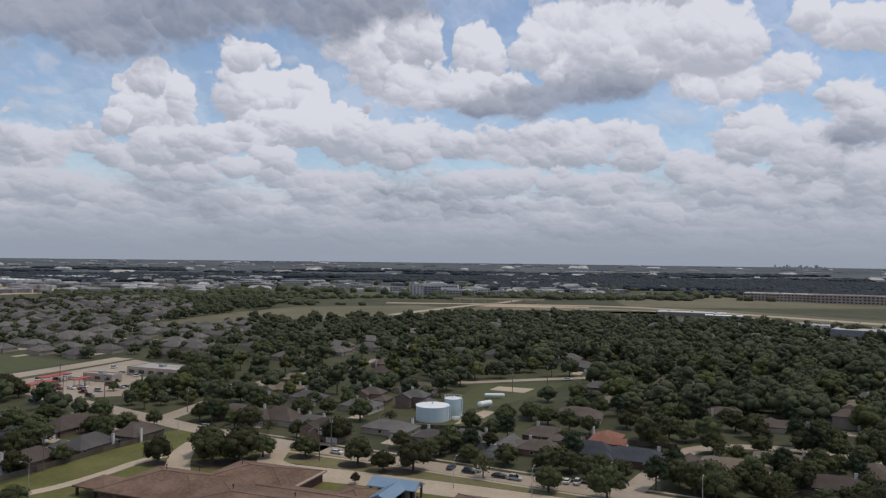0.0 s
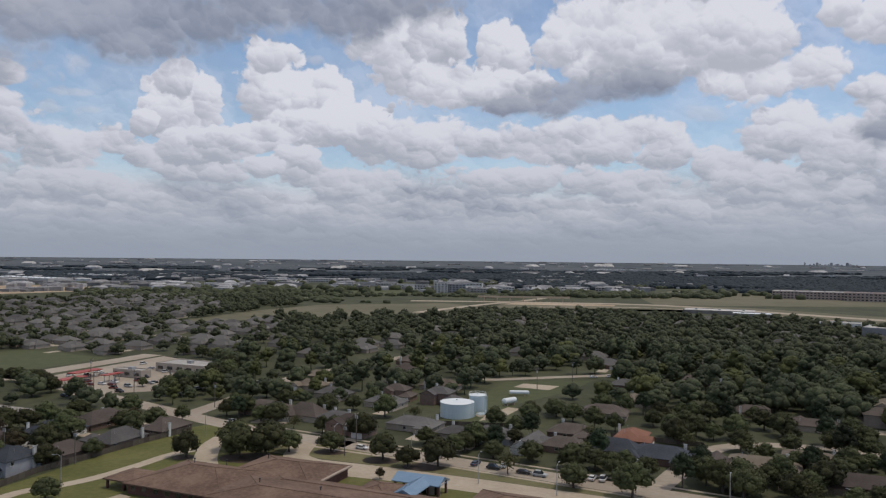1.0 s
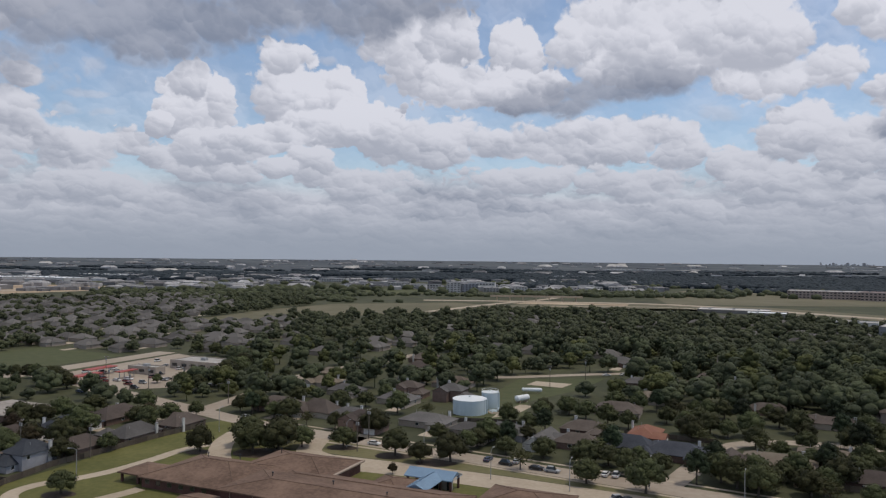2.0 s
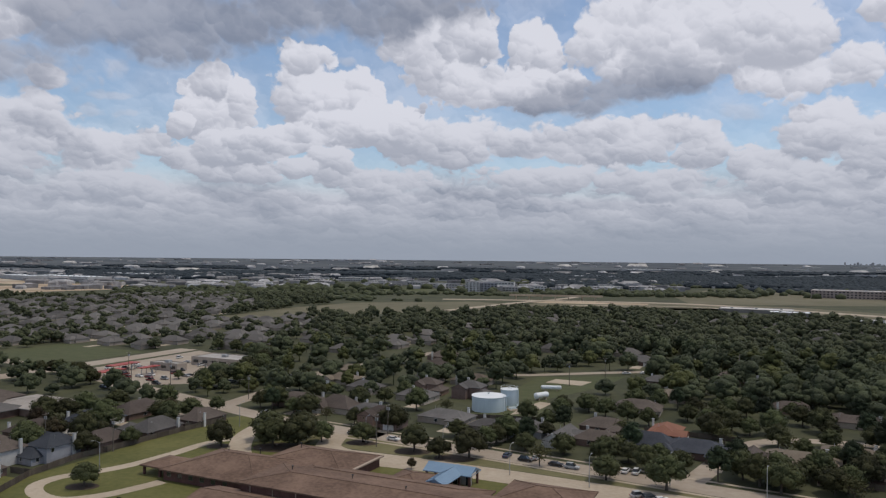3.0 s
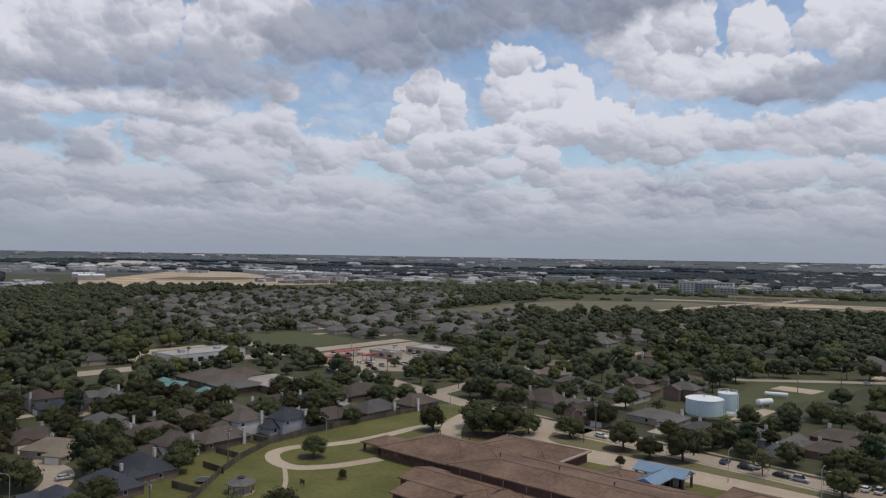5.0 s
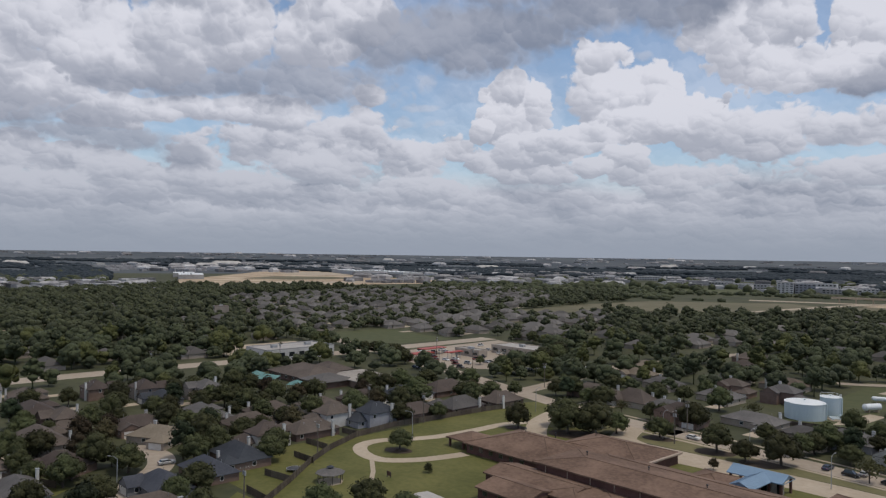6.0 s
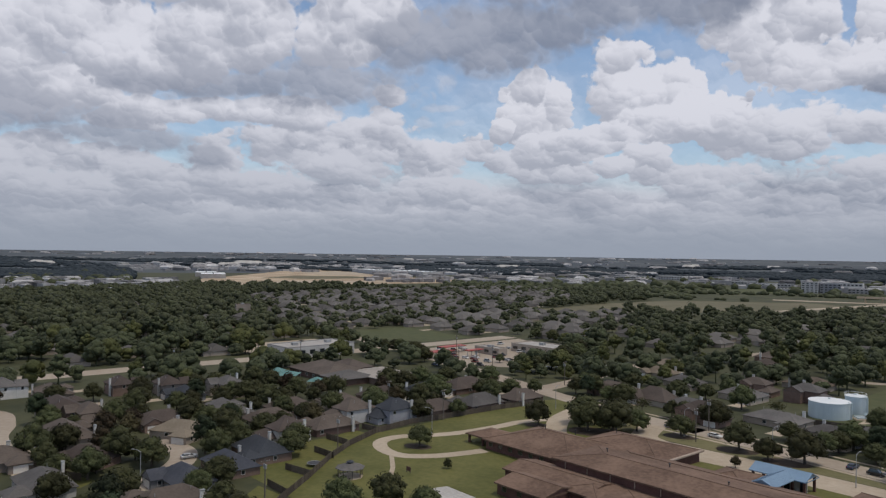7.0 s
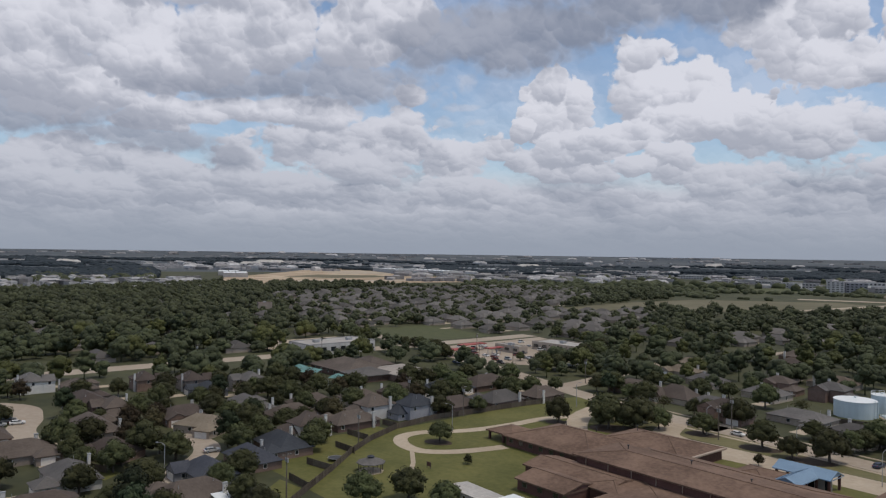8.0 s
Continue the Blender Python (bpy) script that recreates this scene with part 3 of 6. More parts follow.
strip_mesh("road_north", smooth_line([street(s, n)[:2] for s, n in ((-84, 80), (-88, 110), (-95, 150), (-98, 180), (-90, 230), (-80, 290))]), 9, 0.052, M["road"], "pale concrete side street between houses and trees", "road")
strip_mesh("cul_de_sac", smooth_line([(-146, 126), (-151, 136), (-156, 148), (-165, 157), (-180, 162)]), 7.5, 0.05, M["road"], "short concrete residential street", "road")
strip_mesh("road_corner", smooth_line([(-300, 140), (-262, 158), (-240, 150), (-225, 138), (-205, 128)]), 9, 0.05, M["road"], "concrete residential street with parked cars", "road")
strip_mesh("street_back", smooth_line([(18, 402), (30, 404), (66, 415), (100, 424)]), 7, 0.05, M["road"], "pale residential street behind the water tanks", "road")
strip_mesh("street_oaks", smooth_line([(60, 214), (96, 262), (135, 262), (170, 235), (230, 205)]), 7, 0.04, M["road"], "sunlit concrete street under oaks", "road")
sheet("petrol_lot", grid_outline((-218, 118), (-161, 90), (-133, 116), (-133, 142), (-166, 194), (-222, 212)), 0.04, M["road"], "wide pale concrete forecourt", "car park")
sheet("pump_field", [(16, 296), (26, 305), (30, 335), (62, 372), (78, 404), (30, 396), (14, 352), (10, 318), (-8, 296)], 0.02, M["meadow"], "bright grass round the water tanks", "grass")
sheet("ball_court", [(33, 380), (50, 372), (57, 384), (39, 391)], 0.06, M["concrete"], "small bare concrete court in the grass", "court")
sheet("tank_drive", [(12, 300), (22, 306), (31, 325), (26, 328), (16, 312)], 0.05, M["concrete"], "gravel drive to the water tanks", "drive")
sheet("green_field", grid_outline((-330, 118), (-246, 118), (-246, 190), (-330, 196)), 0.03, M["meadow"], "open green playing field", "grass")
sheet("shop_lot", grid_outline((-300, 30), (-248, 30), (-248, 92), (-300, 96)), 0.03, M["concrete"], "pale car park before the shops", "car park")


# ---------------------------------------------------------------- school
def roofed_block(parent, s0, s1, n0, n1, wall, z0, pitch, kind, roof, wallmat):
    bm = boxes((s0, s1, n0, n1, z0, wall))
    gable_walls(bm, s0, s1, n0, n1, wall, pitch, kind)
    part("wall", bm, wallmat, parent)
    bm = bmesh.new()
    roof_slopes(bm, s0, s1, n0, n1, wall + 0.05, pitch, 0.9, kind, 0.35)
    part("roof", bm, roof, parent)
    # caps along ridge and hips
    over = 0.9
    ox, oy = (over if kind != "gable_x" else 0.25), (over if kind != "gable_y" else 0.25)
    a0, a1, b0, b1 = s0 - ox, s1 + ox, n0 - oy, n1 + oy
    zb = wall + 0.07 - over * pitch
    along = kind == "gable_x" or (kind == "hip" and a1 - a0 >= b1 - b0)
    half = ((b1 - b0) if along else (a1 - a0)) / 2
    inset = half if kind == "hip" else 0.0
    cx, cy = (a0 + a1) / 2, (b0 + b1) / 2
    p0, p1 = ((a0 + inset, cy), (a1 - inset, cy)) if along else ((cx, b0 + inset), (cx, b1 - inset))
    runs = [((*p0, zb + half * pitch), (*p1, zb + half * pitch))]
    if kind == "hip":
        runs += [((*c, zb), (*p, zb + half * pitch)) for c, p in (((a0, b0), p0), ((a1, b1), p1), ((a0, b1), p0 if along else p1), ((a1, b0), p1 if along else p0))]
    for a, b in runs:
        bm = bmesh.new()
        tube(bm, a, b, 0.11, 0.11, 6)
        part("ridge_cap", bm, M["ridge"], parent, "darker brown ridge shingles")


def window_in(parent, m, w, h, z, trim="white"):
    """A window on a wall: frame proud of it, dark pane."""
    bm = bmesh.new()
    t = 0.09
    for c in ((-w / 2, w / 2, -0.06, 0.05, z, z + t), (-w / 2, w / 2, -0.06, 0.05, z + h - t, z + h), (-w / 2, -w / 2 + t, -0.06, 0.05, z + t, z + h - t), (w / 2 - t, w / 2, -0.06, 0.05, z + t, z + h - t)):
        box(bm, *c, m)
    f = part("window", bm, M[trim], parent)
    bm = bmesh.new()
    box(bm, -w / 2 + t, w / 2 - t, -0.03, 0.03, z + t, z + h - t, m)
    part("pane", bm, M["glass"], f)


def build_school():
    school = tagged(new("school_building"), "long low brick school with brown shingle roofs", "school")
    school.matrix_world = Matrix.Translation(ORIGIN) @ Matrix.Rotation(GRID, 4, "Z")
    R, B = M["school_roof"], M["brick"]
    roofed_block(school, -28, 4, -7.6, 16.2, 3.3, 0, 0.27, "hip", R, B)
    roofed_block(school, 5, 92, -14.2, 3.5, 5.9, 0, 0.13, "hip", R, B)
    roofed_block(school, 6, 62, 1.5, 14.5, 3.5, 0, 0.2, "hip", R, B)
    roofed_block(school, -9, 19.5, 10, 31, 3.4, 0, 0.24, "hip", R, B)
    roofed_block(school, -3, 24, -25, -13.6, 3.4, 0, 0.2, "gable_x", R, B)
    roofed_block(school, 3.6, 19, -34.5, -23, 3.2, 0, 0.2, "gable_x", R, B)
    roofed_block(school, 26, 80, -60, -13.4, 3.3, 0, 0.1, "hip", R, B)
    roofed_block(school, 17, 27, -26, -13.5, 3.4, 0, 0.18, "hip", R, B)
    roofed_block(school, 33, 43, 10, 22, 3.2, 0, 0.25, "hip", R, B)
    roofed_block(school, 65, 86, 8, 25, 3.8, 0, 0.25, "hip", R, B)
    # porch at the west end: posts under the reaching roof
    bm = bmesh.new()
    roof_slopes(bm, -37.5, -27, -6.4, 4, 3.0, 0.25, 0.5, "hip", 0.4)
    part("porch_roof", bm, R, school)
    for s, n in ((-37, -6), (-37, 3.5), (-31, -6)):
        part("porch_post", boxes((s - 0.3, s + 0.3, n - 0.3, n + 0.3, 0, 3.0)), M["brick"], school, "square brick porch post")
    # light band with posts along the high wall
    part("clerestory", boxes((5.4, 60, -14.32, -14.2, 5.2, 5.5)), M["fascia"], school, "thin tan band under the high eave")
    for s in range(8, 60, 7):
        part("downpipe", boxes((s, s + 0.16, -14.42, -14.2, 3.6, 5.6)), M["fascia"], school)
    for s in range(-26, -2, 4):
        window_in(school, Matrix.Translation((s, -7.6, 0)), 1.6, 1.3, 1.1, "wood")
    for s, n in ((6, -34.5), (11, -34.5), (16, -34.5)):
        window_in(school, Matrix.Translation((s, n, 0)), 1.6, 1.3, 1.1, "wood")
    part("gable_trim", boxes((19.6, 20.5, 10.5, 31.9, 3.0, 3.4), (8, 20.5, 31.6, 31.95, 3.0, 3.4)), M["fascia"], school, "pale fascia board at the wing end")
    for s, n, z, h in ((-4, 24, 5.0, 0.9), (-14, 17, 3.6, 1.0), (-20, 10, 5.6, 0.5), (12, -2, 6.9, 0.6), (30, -1, 6.8, 0.5), (47, -4, 6.9, 0.6)):
        bm = bmesh.new()
        tube(bm, (s, n, z - 0.6), (s, n, z + h), 0.12, 0.12)
        tube(bm, (s, n, z + h), (s, n, z + h + 0.25), 0.3, 0.26)
        part("roof_vent", bm, M["dark_metal"], school, "dark round roof vent")
    return school


build_school()


def build_blue_pavilion():
    p = tagged(new("entrance_canopy"), "covered school entrance with blue metal gable roofs on posts", "canopy")
    p.matrix_world = Matrix.Translation(street(1.4, -2.6)) @ Matrix.Rotation(GRID, 4, "Z")
    for box_, kind in (((37.0, 51.0, 25.9, 32.6), "gable_x"), ((42.6, 47.9, 15.2, 30.6), "gable_y")):
        bm = bmesh.new()
        s0, s1, n0, n1 = box_
        roof_slopes(bm, s0, s1, n0, n1, 3.9, 0.42, 0.5, kind, 0.25)
        r = part("roof", bm, M["blue_roof"], p)
        mid_s, mid_n = (s0 + s1) / 2, (n0 + n1) / 2
        for side in (0, 1):
            bm = bmesh.new()
            if kind == "gable_x":
                x = s0 if side == 0 else s1 - 0.2
                tri = [(x, n0, 3.9), (x, n1, 3.9), (x, mid_n, 3.9 + (n1 - n0) * 0.21 - 0.1)]
                shift = Vector((0.2, 0, 0))
            else:
                y = n0 if side == 0 else n1 - 0.2
                tri = [(s0, y, 3.9), (s1, y, 3.9), (mid_s, y, 3.9 + (s1 - s0) * 0.21 - 0.1)]
                shift = Vector((0, 0.2, 0))
            near = [bm.verts.new(q) for q in tri]
            far = [bm.verts.new(Vector(q) + shift) for q in tri]
            bm.faces.new(near)
            bm.faces.new(far[::-1])
            for a in range(3):
                bm.faces.new((near[a], far[a], far[(a + 1) % 3], near[(a + 1) % 3]))
            bmesh.ops.recalc_face_normals(bm, faces=bm.faces[:])
            part("gable", bm, M["blue_roof"], p, "blue gable infill")
        bm = bmesh.new()
        for i in range(24):
            if kind == "gable_x":
                x = s0 + (s1 - s0) * (i + 0.5) / 24
                run, mid = (n1 - n0) / 2, (n0 + n1) / 2
                for sgn in (-1, 1):
                    tube(bm, (x, mid + sgn * (run + 0.4), 3.9 - 0.4 * 0.42 + 0.02), (x, mid, 3.9 + run * 0.42 + 0.02), 0.025, 0.025, 4)
            else:
                y = n0 + (n1 - n0) * (i + 0.5) / 24
                run, mid = (s1 - s0) / 2, (s0 + s1) / 2
                for sgn in (-1, 1):
                    tube(bm, (mid + sgn * (run + 0.4), y, 3.9 - 0.4 * 0.42 + 0.02), (mid, y, 3.9 + run * 0.42 + 0.02), 0.025, 0.025, 4)
        part("seam", bm, M["blue_roof"], r)
    for s, n in ((37.5, 26.4), (37.5, 32.1), (50.5, 26.4), (50.5, 32.1), (43.0, 15.6), (47.5, 15.6), (47.5, 21), (43.0, 21), (47.5, 26.4), (43.0, 32.1), (47.5, 32.1)):
        part("post", boxes((s - 0.28, s + 0.28, n - 0.28, n + 0.28, 0, 3.8)), M["brick"], p, "square brick post")
    part("back_wall", boxes((43.4, 50, 29, 29.3, 0, 3.2)), M["cream"], p, "pale entrance wall behind the posts")
    for s0, s1 in ((44, 45.8), (48.4, 49.6)):
        part("door", boxes((s0, s1, 28.9, 29.0, 0, 2.4)), M["glass"], p, "dark glass entrance door")
    for n in (26.2, 31.9):
        part("beam", boxes((37.3, 50.7, n, n + 0.4, 3.3, 3.8)), M["cream"], p)
    return p


build_blue_pavilion()


# ---------------------------------------------------------------- water tanks
def build_tank(name, x, y, r, h, label, ladder_at, rail):
    t = tagged(new(name), label, "water tank")
    t.matrix_world = pose(x, y, 0)
    bm = bmesh.new()
    tube(bm, (0, 0, 0), (0, 0, h), r, r, 48)
    part("shell", bm, M["tank"], t)
    bm = bmesh.new()
    for z in (h * 0.34, h * 0.67):
        tube(bm, (0, 0, z), (0, 0, z + 0.08), r + 0.02, r + 0.02, 48)
    part("weld_band", bm, M["tank"], t)
    bm = bmesh.new()
    tube(bm, (0, 0, h), (0, 0, h + 0.15), r + 0.15, r + 0.15, 48)
    tube(bm, (0, 0, h + 0.15), (0, 0, h + 0.15 + r * 0.09), r + 0.1, 0.3, 48)
    part("roof", bm, M["tank_top"], t, "shallow white cone roof")
    bm = bmesh.new()
    tube(bm, (0, 0, h + r * 0.08), (0, 0, h + r * 0.09 + 0.7), 0.5, 0.45, 12)
    part("vent", bm, M["tank_top"], t)
    bm = bmesh.new()
    c, s = math.cos(ladder_at), math.sin(ladder_at)
    for d in (-0.25, 0.25):
        a = (c * (r + 0.3) - s * d, s * (r + 0.3) + c * d)
        tube(bm, (*a, 0), (*a, h + 0.9), 0.05, 0.05, 6)
    for i in range(int(h / 0.35)):
        z = 0.3 + i * 0.35
        tube(bm, (c * (r + 0.3) + s * 0.25, s * (r + 0.3) - c * 0.25, z), (c * (r + 0.3) - s * 0.25, s * (r + 0.3) + c * 0.25, z), 0.025, 0.025, 4)
    part("ladder", bm, M["tank"], t)
    bm = bmesh.new()
    a2 = ladder_at + 0.35
    tube(bm, (math.cos(a2) * (r + 0.35), math.sin(a2) * (r + 0.35), 0), (math.cos(a2) * (r + 0.35), math.sin(a2) * (r + 0.35), h), 0.28, 0.28, 10)
    part("overflow_pipe", bm, M["tank"], t)
    if rail:
        for i in range(14):
            a = 2 * math.pi * i / 14
            bm = bmesh.new()
            tube(bm, (r * math.cos(a), r * math.sin(a), h), (r * math.cos(a), r * math.sin(a), h + 1.1), 0.05, 0.05, 5)
            part("rail_post", bm, M["tank_top"], t)
        bm = bmesh.new()
        for i in range(28):
            a, b = 2 * math.pi * i / 28, 2 * math.pi * (i + 1) / 28
            tube(bm, (r * math.cos(a), r * math.sin(a), h + 1.1), (r * math.cos(b), r * math.sin(b), h + 1.1), 0.05, 0.05, 5)
        part("rail", bm, M["tank_top"], t)
    return t


build_tank("water_tank", 3.2, 309, 7.0, 5.9, "wide pale blue steel water tank with a white roof", -0.55, False)
build_tank("water_tank", 12.2, 321, 3.7, 6.6, "narrower pale blue steel water tank with a railed top", -0.7, True)


def build_bullet_tank(x, y, turn, length, r, label):
    t = tagged(new("pressure_tank"), label, "pressure tank")
    t.matrix_world = pose(x, y, 0, 0, 0, turn)
    bm = bmesh.new()
    tube(bm, (-length / 2, 0, r + 0.8), (length / 2, 0, r + 0.8), r, r, 24)
    for e in (-1, 1):
        tube(bm, (e * length / 2, 0, r + 0.8), (e * (length / 2 + r * 0.45), 0, r + 0.8), r, r * 0.35, 24)
    part("shell", bm, M["tank_top"], t)
    for e in (-0.3, 0.3):
        part("saddle", boxes((e * length - 0.25, e * length + 0.25, -r * 0.8, r * 0.8, 0, r * 0.7 + 0.4)), M["concrete"], t, "concrete saddle")
    return t


def build_pump_set(x, y, turn):
    """Pipes, valves and a control box at the foot of the tanks."""
    t = tagged(new("pump_station"), "pale pipes, pumps and a white control box beside the tanks", "pump station")
    t.matrix_world = pose(x, y, 0, 0, 0, turn)
    part("slab", boxes((-4.5, 5.5, -2.6, 2.6, 0, 0.2)), M["concrete"], t)
    for j, yy in enumerate((-1.6, 0.0, 1.6)):
        bm = bmesh.new()
        tube(bm, (-4.0, yy, 0.75), (4.6, yy, 0.75), 0.22, 0.22, 10)
        for xx in (-3.6, 4.2):
            tube(bm, (xx, yy, 0.2), (xx, yy, 0.75), 0.22, 0.22, 10)
        part("pipe", bm, M["tank"], t)
        bm = bmesh.new()
        tube(bm, (0.6 * j - 1.0, yy, 0.7), (0.6 * j - 1.0, yy, 1.7), 0.34, 0.3, 12)
        tube(bm, (0.6 * j - 1.0, yy, 1.7), (0.6 * j - 1.0, yy, 1.85), 0.4, 0.36, 12)
        part("pump", bm, M["tank"], t)
    part("control_box", boxes((3.0, 5.0, -2.3, -1.2, 0.2, 2.0)), M["white"], t, "white control cabinet")


build_pump_set(15.5, 311, 20)
build_bullet_tank(27, 333, 40, 7, 1.3, "white horizontal pressure tank on saddles")
build_bullet_tank(33.5, 356, -2, 9, 0.9, "long low white horizontal tank on saddles")

# ---------------------------------------------------------------- where things stand
def in_view(x, y, margin=0.0):
    a = math.degrees(math.atan2(x, y))
    return -64 - margin < a < 36 + margin


def inside(x, y, outline):
    hit, j = False, len(outline) - 1
    for i, (xi, yi) in enumerate(outline):
        xj, yj = outline[j]
        if (yi > y) != (yj > y) and x < (xj - xi) * (y - yi) / (yj - yi) + xi:
            hit = not hit
        j = i
    return hit


LINES = []          # (points, half width) of roads


def clear_of_roads(x, y, gap):
    for pts, half in LINES:
        for (ax, ay), (bx, by) in zip(pts, pts[1:]):
            dx, dy = bx - ax, by - ay
            t = max(0.0, min(1.0, ((x - ax) * dx + (y - ay) * dy) / (dx * dx + dy * dy)))
            if math.hypot(x - ax - t * dx, y - ay - t * dy) < half + gap:
                return False
    return True


for pts, w in ((MAIN, 9.6), (WEST, 30), ([street(s, n)[:2] for s, n in ((-84, 80), (-88, 110), (-95, 150), (-98, 180), (-90, 230), (-80, 290))], 9),
               ([(-146, 126), (-151, 136), (-156, 148), (-165, 157), (-180, 162)], 7.5), ([(-300, 140), (-262, 158), (-240, 150), (-225, 138), (-205, 128)], 9),
               ([(-40, 395), (30, 404), (66, 415), (130, 432), (220, 440), (330, 420)], 8), ([(60, 214), (96, 262), (135, 262), (170, 235), (230, 205)], 7)):
    LINES.append((pts, w / 2))

OPEN = [                # open ground where neither houses nor scattered trees stand
    grid_outline((-58, -90), (130, -90), (220, 20), (220, 34), (110, 46), (-45, 76), (-70, 72), (-66, 20), (-66, -25), (-40, -90)),
    grid_outline((-222, 112), (-162, 84), (-131, 112), (-131, 144), (-164, 198), (-224, 214)),
    grid_outline((-332, 116), (-244, 116), (-244, 192), (-332, 198)),
    grid_outline((-302, 30), (-246, 30), (-246, 94), (-302, 98)),
    [(-10, 290), (22, 296), (32, 305), (45, 345), (80, 372), (90, 408), (24, 402), (8, 352), (-10, 324)],
    grid_outline((-189, -6), (-130, -6), (-130, 51), (-189, 51)),
    grid_outline((-230, -64), (-215, -64), (-211, 74), (-230, 74)),
    [(-275, 735), (-240, 690), (-180, 770), (-100, 790), (-10, 830), (60, 865), (200, 870), (330, 790), (420, 690), (560, 560), (2500, 2500), (-700, 2400), (-200, 1000)],
    [(-640, 1190), (-880, 880), (-905, 530), (-2500, 900), (-1500, 2500)],
]


def open_ground(x, y):
    return any(inside(x, y, o) for o in OPEN)


# ---------------------------------------------------------------- houses
SHAPES = {
    "hip_l": dict(blocks=[(-9, 9, -5.5, 5.5, 2.9, "hip"), (2.5, 9.2, -10, -4, 2.9, "hip")], chimney=(-6.0, 5.9), garage=(5.8, -10)),
    "gable_l": dict(blocks=[(-8.5, 8.5, -5.5, 5.5, 2.9, "hip"), (-8.6, -2, -9, -4, 2.9, "gable_y")], chimney=(5.0, 5.9), garage=(-5.3, -9)),
    "two_storey": dict(blocks=[(-7, 6, -5, 5, 5.5, "hip"), (-7.2, 0, -8.5, -4, 5.3, "gable_y"), (3, 10, -7.5, 3, 2.8, "hip")], chimney=(-4.0, 5.4), garage=(6.5, -7.5)),
    "wide_hip": dict(blocks=[(-11, 11, -6.5, 6.5, 2.9, "hip"), (-10.8, -4, 4, 9.5, 2.9, "hip"), (4, 11.2, -10, -4, 2.9, "hip")], chimney=(7.0, 6.9), garage=(7.6, -10)),
    "gable_long": dict(blocks=[(-9.5, 9.5, -4.8, 4.8, 2.8, "gable_x"), (1, 7.5, -8, -3, 2.8, "gable_y")], chimney=(-9.9, 0.5), garage=(4.2, -8)),
}
BUILT = {}
rng_size = random.Random(77)


def build_house(shape, roof, wall, pitch, label, detail):
    spec = SHAPES[shape]
    h = tagged(new("house"), label, "house", "houses of the neighbourhood")
    bm = bmesh.new()
    for x0, x1, y0, y1, z, kind in spec["blocks"]:
        box(bm, x0, x1, y0, y1, 0, z)
        gable_walls(bm, x0, x1, y0, y1, z, pitch, kind)
    part("wall", bm, M[wall], h)
    bm = bmesh.new()
    top = 0
    for x0, x1, y0, y1, z, kind in spec["blocks"]:
        roof_slopes(bm, x0, x1, y0, y1, z + 0.04, pitch, 0.5, kind)
        top = max(top, z + 2.3)
    part("roof", bm, M[roof], h)
    cx, cy = spec["chimney"]
    c = part("chimney", boxes((cx - 0.5, cx + 0.5, cy - 0.35, cy + 0.35, 0, top + 0.3)), M["wall_white"], h, "pale boxed chimney")
    part("chimney_cap", boxes((cx - 0.6, cx + 0.6, cy - 0.45, cy + 0.45, top + 0.3, top + 0.42)), M["metal"], c)
    gx, gy = spec["garage"]
    part("garage_door", boxes((gx - 2.4, gx + 2.4, gy - 0.06, gy + 0.02, 0.02, 2.2)), M["white"], h, "pale sectional garage door")
    if detail:
        for x0, x1, y0, y1, z, kind in spec["blocks"]:
            zz = 0.9 if z < 4 else 3.5
            for x in (x0 + 2.2, x1 - 2.2):
                window_in(h, Matrix.Translation((x, y1, 0)), 1.3, 1.4, zz)
            for y in ((y0 + y1) / 2,):
                window_in(h, Matrix.Translation((x1, y, 0)) @ Matrix.Rotation(radians(90), 4, "Z"), 1.2, 1.4, zz)
                window_in(h, Matrix.Translation((x0, y, 0)) @ Matrix.Rotation(radians(90), 4, "Z"), 1.2, 1.4, zz)
        x0, x1, y0, y1, z, kind = spec["blocks"][0]
        window_in(h, Matrix.Translation(((x0 + x1) / 2 - 2, y0, 0)), 1.6, 1.4, 0.9)
        for i, (px, py) in enumerate(((x0 + 4.2, 1.8), (x1 - 5, 2.2))):
            bm = bmesh.new()
            tube(bm, (px, py, z + 1.0), (px, py, z + 3.0 - 0.2 * i), 0.07, 0.07, 6)
            part("vent_pipe", bm, M["metal"], h)
    return h


HOUSES = []          # places taken, with a radius


def house(x, y, turn, shape, roof, wall, pitch=0.55, label="", detail=True):
    key = (shape, roof, wall, pitch, detail)
    k_ = rng_size.uniform(0.84, 0.95)
    m = pose(x, y, 0, 0, 0, turn)
    if key in BUILT:
        h = copy_thing(BUILT[key], m)
    else:
        h = BUILT[key] = build_house(shape, roof, wall, pitch, "house", detail)
        h.matrix_world = m
    h.scale = (k_, k_, k_)
    h["label"] = label
    HOUSES.append((x, y, 11.5 if shape == "wide_hip" else 9.8))
    return h


ROOF_WORDS = {"roof_grey": "grey shingle", "roof_brown": "brown shingle", "roof_tan": "tan shingle", "roof_slate": "dark blue-grey shingle", "roof_rust": "orange-brown shingle"}
WALL_WORDS = {"wall_brick": "brick walls", "wall_tan": "tan walls", "wall_white": "white siding", "wall_grey": "grey siding"}


def worded(shape, roof, wall):
    storeys = "two-storey" if shape == "two_storey" else "single-storey"
    return f"{storeys} house with {ROOF_WORDS[roof]} roof and {WALL_WORDS[wall]}"


